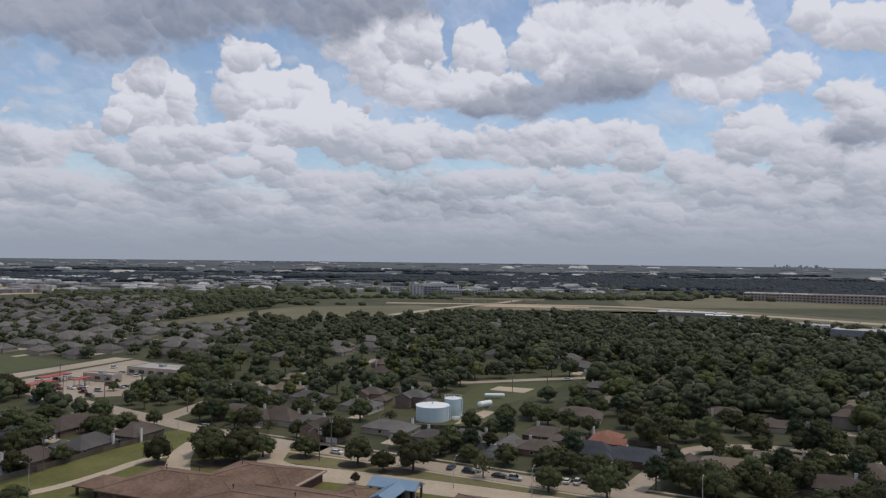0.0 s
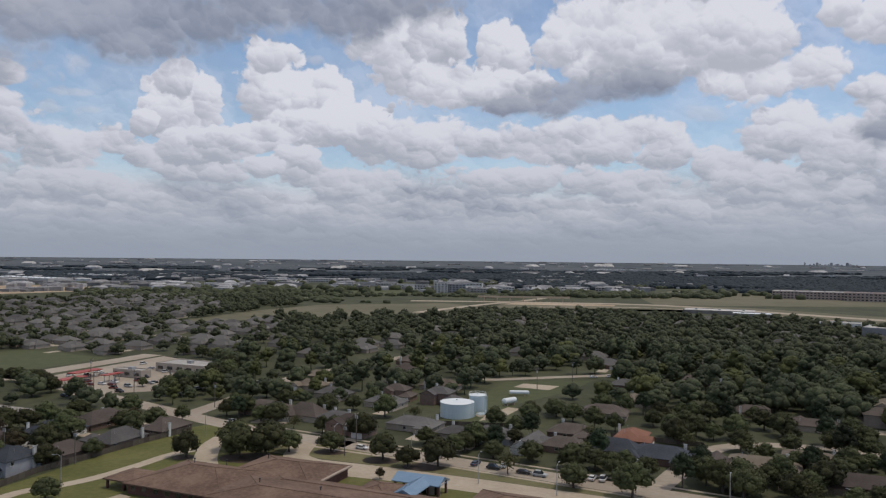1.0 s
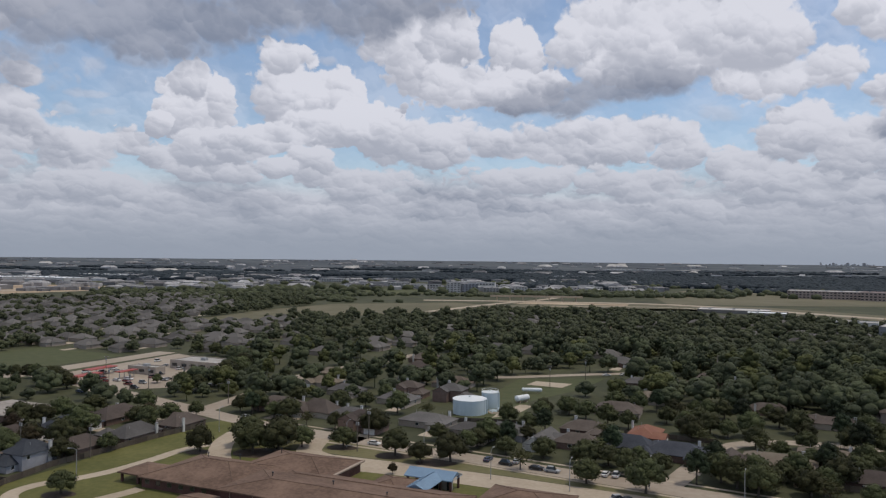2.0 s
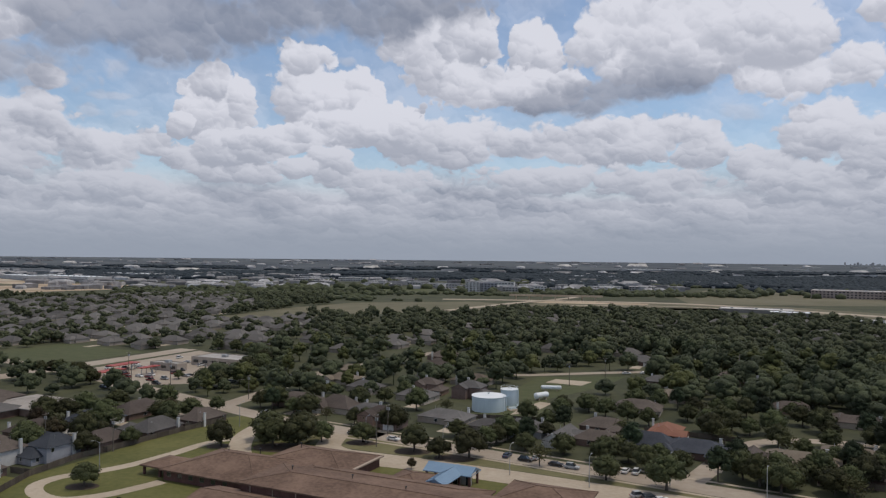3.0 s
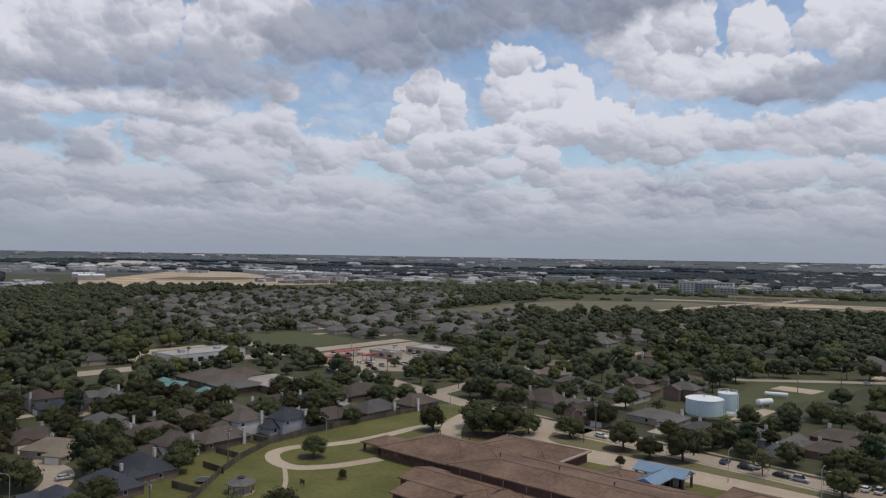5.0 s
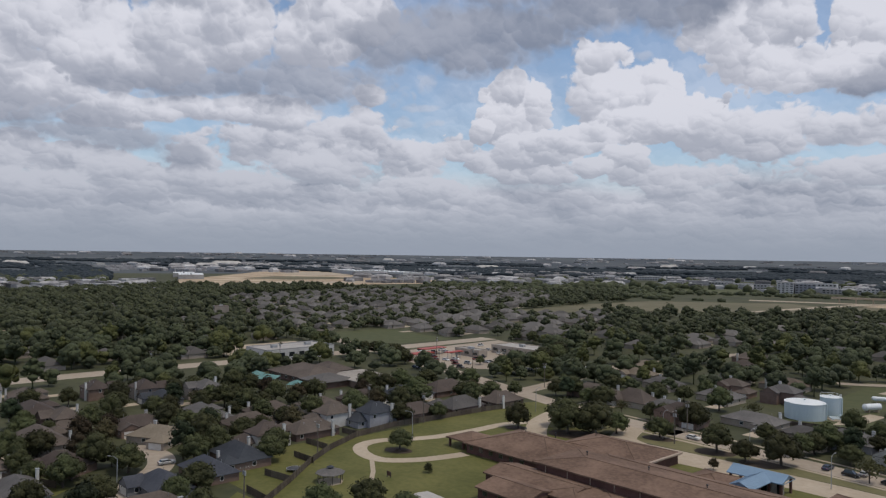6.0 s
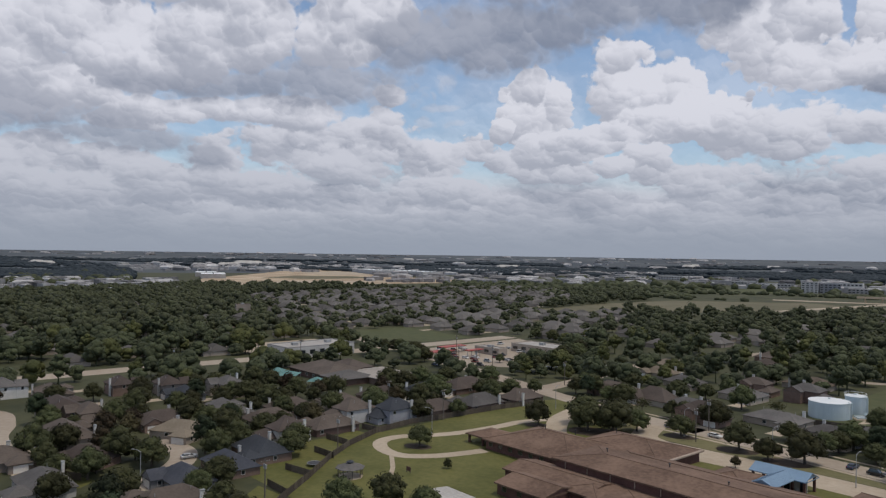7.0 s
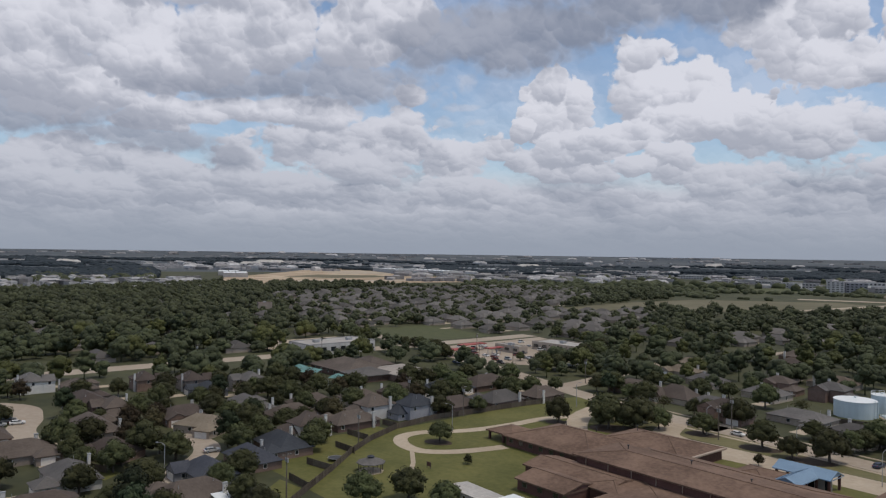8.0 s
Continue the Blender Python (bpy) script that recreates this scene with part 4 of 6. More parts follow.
NEAR_HOUSES = [
    (-129, 119, -112, "hip_l", "roof_brown", "wall_tan", 0.6), (-139.5, 134, -22, "gable_l", "roof_slate", "wall_grey", 0.62),
    (-139, 149, -22, "hip_l", "roof_slate", "wall_brick", 0.6), (-141, 163.5, -22, "hip_l", "roof_slate", "wall_brick", 0.6),
    (-146, 181, -112, "two_storey", "roof_brown", "wall_white", 0.6), (-142, 198, -112, "hip_l", "roof_brown", "wall_brick", 0.6),
    (-144, 214, -112, "two_storey", "roof_brown", "wall_white", 0.6), (-132, 222, -112, "two_storey", "roof_slate", "wall_grey", 0.6),
    (-125, 238, -112, "hip_l", "roof_brown", "wall_brick", 0.65), (-115, 256, -112, "hip_l", "roof_grey", "wall_brick", 0.65),
    (-105, 274, -112, "gable_l", "roof_brown", "wall_brick", 0.6),
    (-165, 114, -22, "hip_l", "roof_grey", "wall_white", 0.55), (-176, 134, 10, "gable_l", "roof_brown", "wall_brick", 0.65),
    (-203, 147, -22, "wide_hip", "roof_brown", "wall_tan", 0.6), (-217, 166, -22, "two_storey", "roof_brown", "wall_brick", 0.6),
    (-241, 172, 158, "wide_hip", "roof_brown", "wall_tan", 0.5), (-178, 169, 10, "hip_l", "roof_tan", "wall_tan", 0.55),
    (-195, 176, 68, "gable_l", "roof_brown", "wall_brick", 0.5), (-252, 206, 158, "two_storey", "roof_brown", "wall_brick", 0.65),
    (-236, 216, 158, "two_storey", "roof_brown", "wall_tan", 0.65), (-221, 212, -22, "gable_l", "roof_slate", "wall_grey", 0.6),
    (-214, 228, -22, "two_storey", "roof_grey", "wall_tan", 0.55), (-187, 198, -22, "wide_hip", "roof_grey", "wall_tan", 0.55),
    (-166, 196, 68, "hip_l", "roof_brown", "wall_tan", 0.6), (-172, 214, 68, "hip_l", "roof_brown", "wall_brick", 0.6),
    (-163, 232, 68, "gable_l", "roof_brown", "wall_tan", 0.5), (-156, 250, 68, "hip_l", "roof_brown", "wall_brick", 0.6),
    (-145, 268, 68, "hip_l", "roof_slate", "wall_brick", 0.6), (-135, 285, 68, "wide_hip", "roof_brown", "wall_brick", 0.6),
    (-284, 178, 158, "two_storey", "roof_grey", "wall_white", 0.6), (-268, 188, 158, "wide_hip", "roof_brown", "wall_tan", 0.5),
    (-195, 118, 68, "wide_hip", "roof_brown", "wall_tan", 0.5), (-222, 122, 68, "hip_l", "roof_brown", "wall_brick", 0.55),
    (-150, 96, 68, "hip_l", "roof_brown", "wall_tan", 0.55), (-185, 92, 68, "wide_hip", "roof_grey", "wall_brick", 0.55),
]
EAST_HOUSES = [
    (-58, 300, -25, "gable_l", "roof_brown", "wall_tan", 0.8), (-44, 294, -25, "hip_l", "roof_grey", "wall_tan", 0.5),
    (-13, 285, -25, "wide_hip", "roof_grey", "wall_tan", 0.4), (4, 271, -25, "hip_l", "roof_grey", "wall_tan", 0.45),
    (16, 268, -25, "gable_l", "roof_grey", "wall_grey", 0.55), (28, 256, 65, "gable_long", "roof_grey", "wall_white", 0.6),
    (40, 255, -25, "hip_l", "roof_brown", "wall_brick", 0.55), (57, 250, -25, "hip_l", "roof_slate", "wall_tan", 0.7),
    (66, 268, 65, "gable_l", "roof_rust", "wall_brick", 0.45), (70, 243, -25, "wide_hip", "roof_slate", "wall_brick", 0.5),
    (83, 232, 65, "gable_long", "roof_brown", "wall_tan", 0.6), (98, 231, -25, "wide_hip", "roof_tan", "wall_tan", 0.42),
    (118, 240, -25, "wide_hip", "roof_tan", "wall_brick", 0.4), (142, 291, 155, "gable_long", "roof_brown", "wall_tan", 0.45),
    (46, 274, -25, "hip_l", "roof_brown", "wall_brick", 0.5), (-28, 327, -25, "hip_l", "roof_grey", "wall_tan", 0.5),
    (-76, 309, -25, "wide_hip", "roof_brown", "wall_brick", 0.5), (-54, 346, -25, "hip_l", "roof_grey", "wall_tan", 0.5),
    (120, 214, -25, "wide_hip", "roof_brown", "wall_brick", 0.45), (140, 226, 65, "hip_l", "roof_brown", "wall_brick", 0.45),
]
for x, y, turn, shape, roof, wall, pitch in NEAR_HOUSES + EAST_HOUSES:
    house(x, y, turn, shape, roof, wall, pitch, worded(shape, roof, wall))


CELLS = {}          # houses by squares of 40 metres
COUNTED = [0]


def taken(x, y, r):
    for h in HOUSES[COUNTED[0]:]:
        CELLS.setdefault((int(h[0] // 40), int(h[1] // 40)), []).append(h)
    COUNTED[0] = len(HOUSES)
    i, j = int(x // 40), int(y // 40)
    return any(math.hypot(x - a, y - b) < r + c for di in (-1, 0, 1) for dj in (-1, 0, 1) for a, b, c in CELLS.get((i + di, j + dj), ()))


rng = random.Random(11)
FAR_HOUSES = []          # houses past the counted ones: place, turn, size


def plots(s0, s1, n0, n1, step_s, step_n, miss, near_limit, roofs, walls, region=None):
    """Rows of houses along the street grid."""
    row = 0
    n = n0
    while n < n1:
        s = s0 + rng.uniform(0, step_s)
        while s < s1:
            p = street(s + rng.uniform(-2, 2), n + rng.uniform(-2, 2))
            x, y = p.x, p.y
            r = math.hypot(x, y)
            if in_view(x, y, 1) and r > 150 and rng.random() > miss and not open_ground(x, y) and clear_of_roads(x, y, 10) and not taken(x, y, 7.5) and (region is None or inside(x, y, region)):
                turn = -22 + (180 if row % 2 else 0) + rng.uniform(-4, 4)
                if len(HOUSES) < near_limit and r < 470:
                    roof, wall = rng.choice(roofs), rng.choice(walls)
                    shape = rng.choice(("hip_l", "gable_l", "wide_hip", "hip_l", "two_storey"))
                    house(x, y, turn, shape, roof, wall, 0.5, worded(shape, roof, wall), False)
                else:
                    FAR_HOUSES.append((x, y, turn, rng.uniform(0.85, 1.15)))
                    HOUSES.append((x, y, 9.5))
            s += step_s
        row += 1
        n += step_n[row % 2]


EAST = [(-90, 300), (60, 215), (420, 200), (470, 600), (330, 800), (60, 880), (-10, 850), (-180, 780), (-110, 480)]
NORTHWEST = [(-110, 480), (-180, 790), (-270, 715), (-290, 960), (-400, 1170), (-700, 1210), (-640, 700), (-400, 470), (-240, 400), (-180, 470)]
WESTWOOD = [(-250, 230), (-290, 400), (-400, 470), (-640, 720), (-640, 1100), (-860, 870), (-880, 480), (-520, 230)]
plots(-140, 420, 78, 700, 24, (42, 30), 0.30, 200, ("roof_grey", "roof_brown", "roof_brown", "roof_tan"), ("wall_brick", "wall_tan"), EAST)
plots(-780, -90, 150, 1000, 17.5, (34, 24), 0.06, 300, ("roof_grey", "roof_grey", "roof_brown"), ("wall_brick", "wall_tan", "wall_white"), NORTHWEST)
plots(-700, -230, -60, 700, 26, (44, 30), 0.45, 300, ("roof_grey", "roof_brown"), ("wall_brick", "wall_tan"), WESTWOOD)


def far_house_mesh():
    vs, fs, mats = [], [], []
    for x, y, turn, k in FAR_HOUSES:
        m = pose(x, y, rise(math.hypot(x, y)), 0, 0, turn)
        for w, d, ox, oy in ((8.5 * k, 5.6, 0, 0), (3.4, 4.2, 4.5 * k, -5.2)):
            z, p = 2.9, min(w, d) * 0.55
            base = len(vs)
            e = 0.5
            pts = [(-w, -d, 0), (w, -d, 0), (w, d, 0), (-w, d, 0), (-w, -d, z), (w, -d, z), (w, d, z), (-w, d, z),
                   (-w - e, -d - e, z - .2), (w + e, -d - e, z - .2), (w + e, d + e, z - .2), (-w - e, d + e, z - .2)]
            if w >= d:
                pts += [(-(w - d) - 0.05, 0, z + p), ((w - d) + 0.05, 0, z + p)]
            else:
                pts += [(0, -(d - w) - 0.05, z + p), (0, (d - w) + 0.05, z + p)]
            vs += [tuple(m @ Vector((a + ox, b + oy, c))) for a, b, c in pts]
            quads = [(0, 1, 5, 4), (1, 2, 6, 5), (2, 3, 7, 6), (3, 0, 4, 7)]
            if w >= d:
                roofs = [(8, 9, 13, 12), (9, 10, 13), (10, 11, 12, 13), (11, 8, 12)]
            else:
                roofs = [(8, 9, 12), (9, 10, 13, 12), (10, 11, 13), (11, 8, 12, 13)]
            for q in quads:
                fs.append([base + i for i in q])
                mats.append(0)
            for q in roofs:
                fs.append([base + i for i in q])
                mats.append(1)
    me = bpy.data.meshes.new("distant_houses")
    me.from_pydata(vs, [], fs)
    me.materials.append(M["wall_tan"])
    me.materials.append(M["far_roof"])
    me.polygons.foreach_set("material_index", mats)
    tagged(new("distant_houses", me), "many distant houses with grey and brown hip roofs", "houses", kind="stuff")


M["far_roof"] = surface("far_grey_shingles", (0.085, 0.079, 0.075), (0.150, 0.140, 0.132), coarse=0.012, fine=0.05, island=True, vary=0.35)
far_house_mesh()


# ---------------------------------------------------------------- trees
def crown_arrays(seed, r, h, z0, lumps, leaves, size, core=0.78, lump=(0.36, 0.54), tilt=0.30, cuts=1):
    """Crown of leafy clumps: lumps of foliage set round a middle, each covered in tilted leaf sprays."""
    g = np.random.default_rng(seed)
    cs = []
    for i in range(lumps):
        a = 2.399963 * i + g.uniform(-0.4, 0.4)
        u = (i + 0.5) / lumps
        zz = z0 + h * (0.22 + 0.60 * u + g.uniform(-0.07, 0.07))
        rad = r * (0.62 if u < 0.75 else 0.28) * g.uniform(0.75, 1.1) * math.sqrt(max(0.15, 1 - (u - 0.35) ** 2 * 1.6))
        cs.append((rad * math.cos(a), rad * math.sin(a), zz, r * g.uniform(*lump)))
    cs.append((0, 0, z0 + h * 0.52, r * 0.62))
    cs = np.array(cs)
    verts, faces = [], []
    bm = bmesh.new()
    bmesh.ops.create_icosphere(bm, subdivisions=cuts, radius=1)
    iv = np.array([v.co[:] for v in bm.verts])
    bm.verts.index_update()
    itri = [[v.index for v in f.verts] for f in bm.faces]
    bm.free()
    base = 0
    for c in cs:
        v = iv * c[3] * core * g.uniform(0.80, 1.14, (len(iv), 1)) * np.array([1, 1, 0.8]) + c[:3]
        verts.append(v)
        faces += [[i + base for i in t] for t in itri]
        base += len(v)
    pick = g.choice(len(cs), leaves, p=cs[:, 3] ** 2 / (cs[:, 3] ** 2).sum())
    d = g.normal(size=(leaves, 3))
    d[:, 2] += 0.25
    d /= np.linalg.norm(d, axis=1)[:, None]
    at_ = cs[pick, :3] + d * cs[pick, 3:4] * np.array([1, 1, 0.82]) * g.uniform(0.88, 1.20, (leaves, 1))
    nrm = d + g.normal(scale=tilt, size=(leaves, 3))
    nrm /= np.linalg.norm(nrm, axis=1)[:, None]
    side = np.cross(nrm, g.normal(size=(leaves, 3)))
    side /= np.linalg.norm(side, axis=1)[:, None]
    upv = np.cross(nrm, side)
    s1 = size * g.uniform(0.6, 1.25, (leaves, 1))
    s2 = s1 * g.uniform(0.5, 0.9, (leaves, 1))
    quad = np.stack([at_ - side * s1, at_ - upv * s2 + nrm * s1 * 0.15, at_ + side * s1, at_ + upv * s2 + nrm * s1 * 0.15], axis=1).reshape(-1, 3)
    verts.append(quad)
    faces += [[base + 4 * i + j for j in range(4)] for i in range(leaves)]
    return np.concatenate(verts), faces


def crown_mesh(name, arrays, material):
    me = bpy.data.meshes.new(name)
    me.from_pydata(arrays[0].tolist(), [], arrays[1])
    me.polygons.foreach_set("use_smooth", [True] * len(me.polygons))
    me.materials.append(material)
    return me


def trunk_mesh(seed, h, r, spread, limbs=4):
    g = random.Random(seed)
    bm = bmesh.new()
    fork = h * 0.32
    lean = (g.uniform(-0.3, 0.3), g.uniform(-0.3, 0.3))
    tube(bm, (0, 0, -0.1), (0, 0, 0.4), r * 1.35, r, 8)
    tube(bm, (0, 0, 0.4), (lean[0] * 0.5, lean[1] * 0.5, fork), r, r * 0.8, 8)
    for i in range(limbs):
        a = 6.283 * i / limbs + g.uniform(-0.4, 0.4)
        mid = (lean[0] + spread * 0.35 * math.cos(a), lean[1] + spread * 0.35 * math.sin(a), h * g.uniform(0.48, 0.58))
        end = (spread * 0.72 * math.cos(a), spread * 0.72 * math.sin(a), h * g.uniform(0.62, 0.78))
        tube(bm, (lean[0] * 0.5, lean[1] * 0.5, fork - 0.1), mid, r * 0.55, r * 0.4, 6)
        tube(bm, mid, end, r * 0.4, r * 0.12, 6)
    tube(bm, (lean[0] * 0.5, lean[1] * 0.5, fork - 0.1), (lean[0], lean[1], h * 0.85), r * 0.6, r * 0.12, 6)
    me = bpy.data.meshes.new("trunk")
    bm.to_mesh(me)
    bm.free()
    me.materials.append(M["bark"])
    return me


TREE_KINDS = {}
for i in range(6):
    TREE_KINDS["oak", i] = (trunk_mesh(i, 8, 0.32, 4.2), crown_mesh("crown", crown_arrays(20 + i, 4.9, 6.6, 1.5, 22, 1300, 0.34, 0.9, (0.27, 0.42)), M["leaf"]))
for i in range(2):
    TREE_KINDS["tall", i] = (trunk_mesh(40 + i, 12, 0.3, 3.0), crown_mesh("crown", crown_arrays(50 + i, 3.8, 9.0, 2.8, 13, 900, 0.40, 0.88), M["leaf_pine"]))
TREE_KINDS["pale", 0] = (trunk_mesh(60, 7.5, 0.2, 3.8, 6), crown_mesh("crown", crown_arrays(61, 4.2, 5.0, 2.2, 10, 420, 0.34, 0.3), M["leaf_pale"]))
TREE_KINDS["red", 0] = (trunk_mesh(62, 7.5, 0.2, 3.0, 5), crown_mesh("crown", crown_arrays(63, 3.8, 6.0, 1.6, 10, 800, 0.36, 0.85), M["leaf_red"]))
TREE_KINDS["shrub", 0] = (trunk_mesh(64, 2.5, 0.1, 1.0, 4), crown_mesh("crown", crown_arrays(65, 1.7, 3.0, 0.2, 8, 300, 0.28), M["leaf"]))
TREE_WORDS = {"oak": "broad dark green oak with a rounded crown", "tall": "tall dark evergreen tree with a narrow crown", "pale": "thin young tree with sparse pale leaves",
              "red": "small tree with dull reddish leaves", "shrub": "small dense green shrub"}
TREES = []


def tree(x, y, kind="oak", size=1.0, flat=1.0, turn=None, label=""):
    v = rng.randrange(6) if kind == "oak" else (rng.randrange(2) if kind == "tall" else 0)
    trunk, crown = TREE_KINDS[kind, v]
    t = tagged(new("shrub" if kind == "shrub" else "tree"), label or TREE_WORDS[kind], "shrub" if kind == "shrub" else "tree", "trees of the neighbourhood")
    t.matrix_world = pose(x, y, 0, 0, 0, rng.uniform(0, 360) if turn is None else turn) @ Matrix.Diagonal((size, size, size * flat, 1))
    for n_, me in (("trunk", trunk), ("crown", crown)):
        o = new(n_, me)
        o.parent = t
    TREES.append((x, y, 4.2 * size))
    return t


# trees one can pick out round the school and along the street
for x, y, size, flat in ((-107.5, 196, 0.92, 0.86), (-86, 241, 1.05, 1.0), (-68.5, 241, 1.35, 0.95), (-60.5, 243, 1.4, 0.95), (-73, 251, 1.3, 0.95), (-62, 255, 1.25, 0.9), (-54, 249, 1.0, 0.9),
                         (-40, 250, 1.0, 0.85), (-21.5, 240.5, 1.12, 0.95), (-3.5, 234, 1.25, 0.95), (-13, 233, 0.9, 0.85), (36, 214, 1.0, 0.9), (51, 206, 1.2, 1.0),
                         (-95.6, 138.6, 0.95, 0.95), (-88.5, 146.8, 0.98, 0.95), (-77.6, 144.4, 0.85, 0.95)):
    tree(x, y, "oak", size, flat, label="spreading dark green oak on the school lawn")
tree(18, 227, "pale", 0.95, 0.95)
tree(-20.5, 220, "red", 0.42, 1.0, label="small dark reddish shrub beside the entrance")
for s, n in ((-20, -30), (20, -36)):
    p = street(s, n)
    tree(p.x, p.y, "shrub", 0.8)
# dark sheets under the lawn trees, standing in for their cast shade
for x, y, r in ((-107.8, 195.5, 4.0), (-86, 240.5, 4.0), (-66, 241, 8.0), (-40, 249.5, 5.0), (-22, 240, 5.5), (-8, 233, 6.0)):
    sheet("mulch_bed", [(x + r * math.cos(a * 0.5236) * 1.15, y + r * math.sin(a * 0.5236) * 0.8) for a in range(12)], 0.035, M["shade_brown"], "dark round sheet under a tree, painted as its shade", "mulch bed")


# trees between and round the forecourts
for s, n, size in ((-226, 100, 0.9), (-216, 104, 1.0), (-206, 104, 0.9), (-196, 100, 1.1), (-186, 96, 1.0), (-176, 90, 1.0), (-150, 121, 0.6), (-122, 109, 1.2), (-114, 110, 1.1), (-127, 147, 1.3), (-127, 157, 1.3), (-134, 168, 1.2),
                   (-142, 178, 1.2), (-150, 192, 1.2), (-160, 204, 1.1), (-176, 212, 1.0), (-196, 218, 1.1), (-215, 222, 1.0), (-232, 112, 0.7), (-248, 40, 0.8), (-248, 56, 0.9), (-249, 70, 0.8),
                   (-250, 84, 0.9), (-262, 96, 1.0), (-276, 98, 1.1), (-258, 26, 1.0), (-272, 28, 1.0), (-288, 30, 1.1),):
    p = street(s, n)
    tree(p.x, p.y, "oak", size, 0.95, label="rounded dark green tree beside the forecourt")


def free_for_tree(x, y, gap):
    return not open_ground(x, y) and math.hypot(x - 1, y - 290) > 15 and clear_of_roads(x, y, 1.5) and not taken(x, y, gap)


# oaks in the front gardens along the far side of the street
g = random.Random(15)
for a, b in zip(MAIN[5:], MAIN[6:]):
    a, b = Vector(a), Vector(b)
    side = Vector((-(b - a).y, (b - a).x)).normalized()
    for i in range(int((b - a).length / 10.5)):
        p = a.lerp(b, (i + g.uniform(0.2, 0.8)) / max(1, int((b - a).length / 10.5))) + side * g.uniform(9.5, 15)
        if g.random() < 0.78 and not taken(p.x, p.y, -5.5) and clear_of_roads(p.x, p.y, 1.5):
            tree(p.x, p.y, "oak", g.uniform(0.8, 1.12), g.uniform(0.85, 1.0), label="dark green oak in a front garden beside the street")

SPOTS = []
g = random.Random(5)


def wooded(x, y):
    """Chance of a tree on a spot of about 7 by 7 metres, and the usual size there."""
    if inside(x, y, EAST):
        if x > 45 + 0.12 * y and y < 520:
            return 0.88, 1.2
        return (0.40, 1.05) if x < 10 else (0.52, 1.12)
    if inside(x, y, NORTHWEST):
        return 0.31, 0.8
    if inside(x, y, WESTWOOD):
        return 0.58, 1.12
    return 0.52, 1.0


step = 8.3
for i in range(-119, 64):
    for j in range(8, 137):
        x, y = i * step + g.uniform(-3, 3), j * step + g.uniform(-3, 3)
        r = math.hypot(x, y)
        if r < 135 or r > 1250 or not in_view(x, y, 2):
            continue
        clump = 0.75 + 0.6 * noise.noise(Vector((x * 0.012, y * 0.012, 3.3)))
        chance, usual = wooded(x, y)
        if g.random() < chance * clump and free_for_tree(x, y, -2.4 if r < 420 else -1.4):
            SPOTS.append((r, x, y, usual))
SPOTS.sort()
near_spots = [p for p in SPOTS[:250]]
for r, x, y, usual in near_spots:
    u = g.random()
    east = inside(x, y, EAST)
    if u < (0.16 if east else 0.08):
        tree(x, y, "tall", g.uniform(0.8, 1.05))
    elif u < 0.20 and not east:
        tree(x, y, "red", g.uniform(0.8, 1.1))
    elif u < 0.23:
        tree(x, y, "pale", g.uniform(0.7, 0.95))
    else:
        tree(x, y, "oak", g.uniform(0.68, 1.12), g.uniform(0.85, 1.1))


def forest(name, spots, templates, material, label, seed):
    """One joined mesh of many trees: crowns with short trunks."""
    q = np.random.default_rng(seed)
    vs, idx, tot, base = [], [], [], 0
    for r, x, y, usual in spots:
        v, f = templates[q.integers(len(templates))]
        a, s = q.uniform(0, 6.283), q.uniform(0.62, 1.38) * usual
        c, sn = math.cos(a) * s, math.sin(a) * s
        w = np.empty_like(v)
        w[:, 0] = v[:, 0] * c - v[:, 1] * sn + x
        w[:, 1] = v[:, 0] * sn + v[:, 1] * c + y
        w[:, 2] = v[:, 2] * s * q.uniform(0.85, 1.1) + rise(r)
        vs.append(w)
        idx.append(f[0] + base)
        tot.append(f[1])
        base += len(v)
    if not vs:
        return
    v, loops, sizes = np.concatenate(vs), np.concatenate(idx), np.concatenate(tot)
    me = bpy.data.meshes.new(name)
    me.vertices.add(len(v))
    me.vertices.foreach_set("co", v.astype(np.float32).ravel())
    me.loops.add(len(loops))
    me.loops.foreach_set("vertex_index", loops.astype(np.int32))
    me.polygons.add(len(sizes))
    me.polygons.foreach_set("loop_start", np.concatenate([[0], np.cumsum(sizes)[:-1]]).astype(np.int32))
    me.update(calc_edges=True)
    me.validate()
    me.materials.append(material)
    tagged(new(name, me), label, "trees", kind="stuff")


def with_trunk(arrays, h, r):
    v, f = arrays
    base = len(v)
    ring = [(math.cos(a) * r, math.sin(a) * r) for a in (0, 1.571, 3.142, 4.712)]
    tv = np.array([(x, y, -0.2) for x, y in ring] + [(x * 0.6, y * 0.6, h) for x, y in ring])
    f = list(f) + [[base + i, base + (i + 1) % 4, base + 4 + (i + 1) % 4, base + 4 + i] for i in range(4)]
    return np.concatenate([v, tv]), (np.concatenate([np.array(q) for q in f]), np.array([len(q) for q in f]))


mid_kinds = [with_trunk(crown_arrays(70 + i, 4.8, 6.8, 1.5, 12, 260, 0.48, 0.98, (0.26, 0.52), 0.5, 2), 3.5, 0.25) for i in range(6)]
mid_kinds += [with_trunk(crown_arrays(80 + i, 3.6, 9.0, 2.6, 9, 240, 0.50, 0.98, (0.28, 0.52), 0.5, 2), 4.5, 0.25) for i in range(2)]
low_kinds = [with_trunk(crown_arrays(90 + i, 4.9, 7.0, 1.4, 8, 80, 0.62, 0.98, (0.30, 0.58), 0.4), 3.0, 0.25) for i in range(6)]
rest = SPOTS[250:]
mid = [p for p in rest if p[0] < 520]
low = [p for p in rest if p[0] >= 520]
pale_ones = [p for i, p in enumerate(mid) if i % 5 == 2]
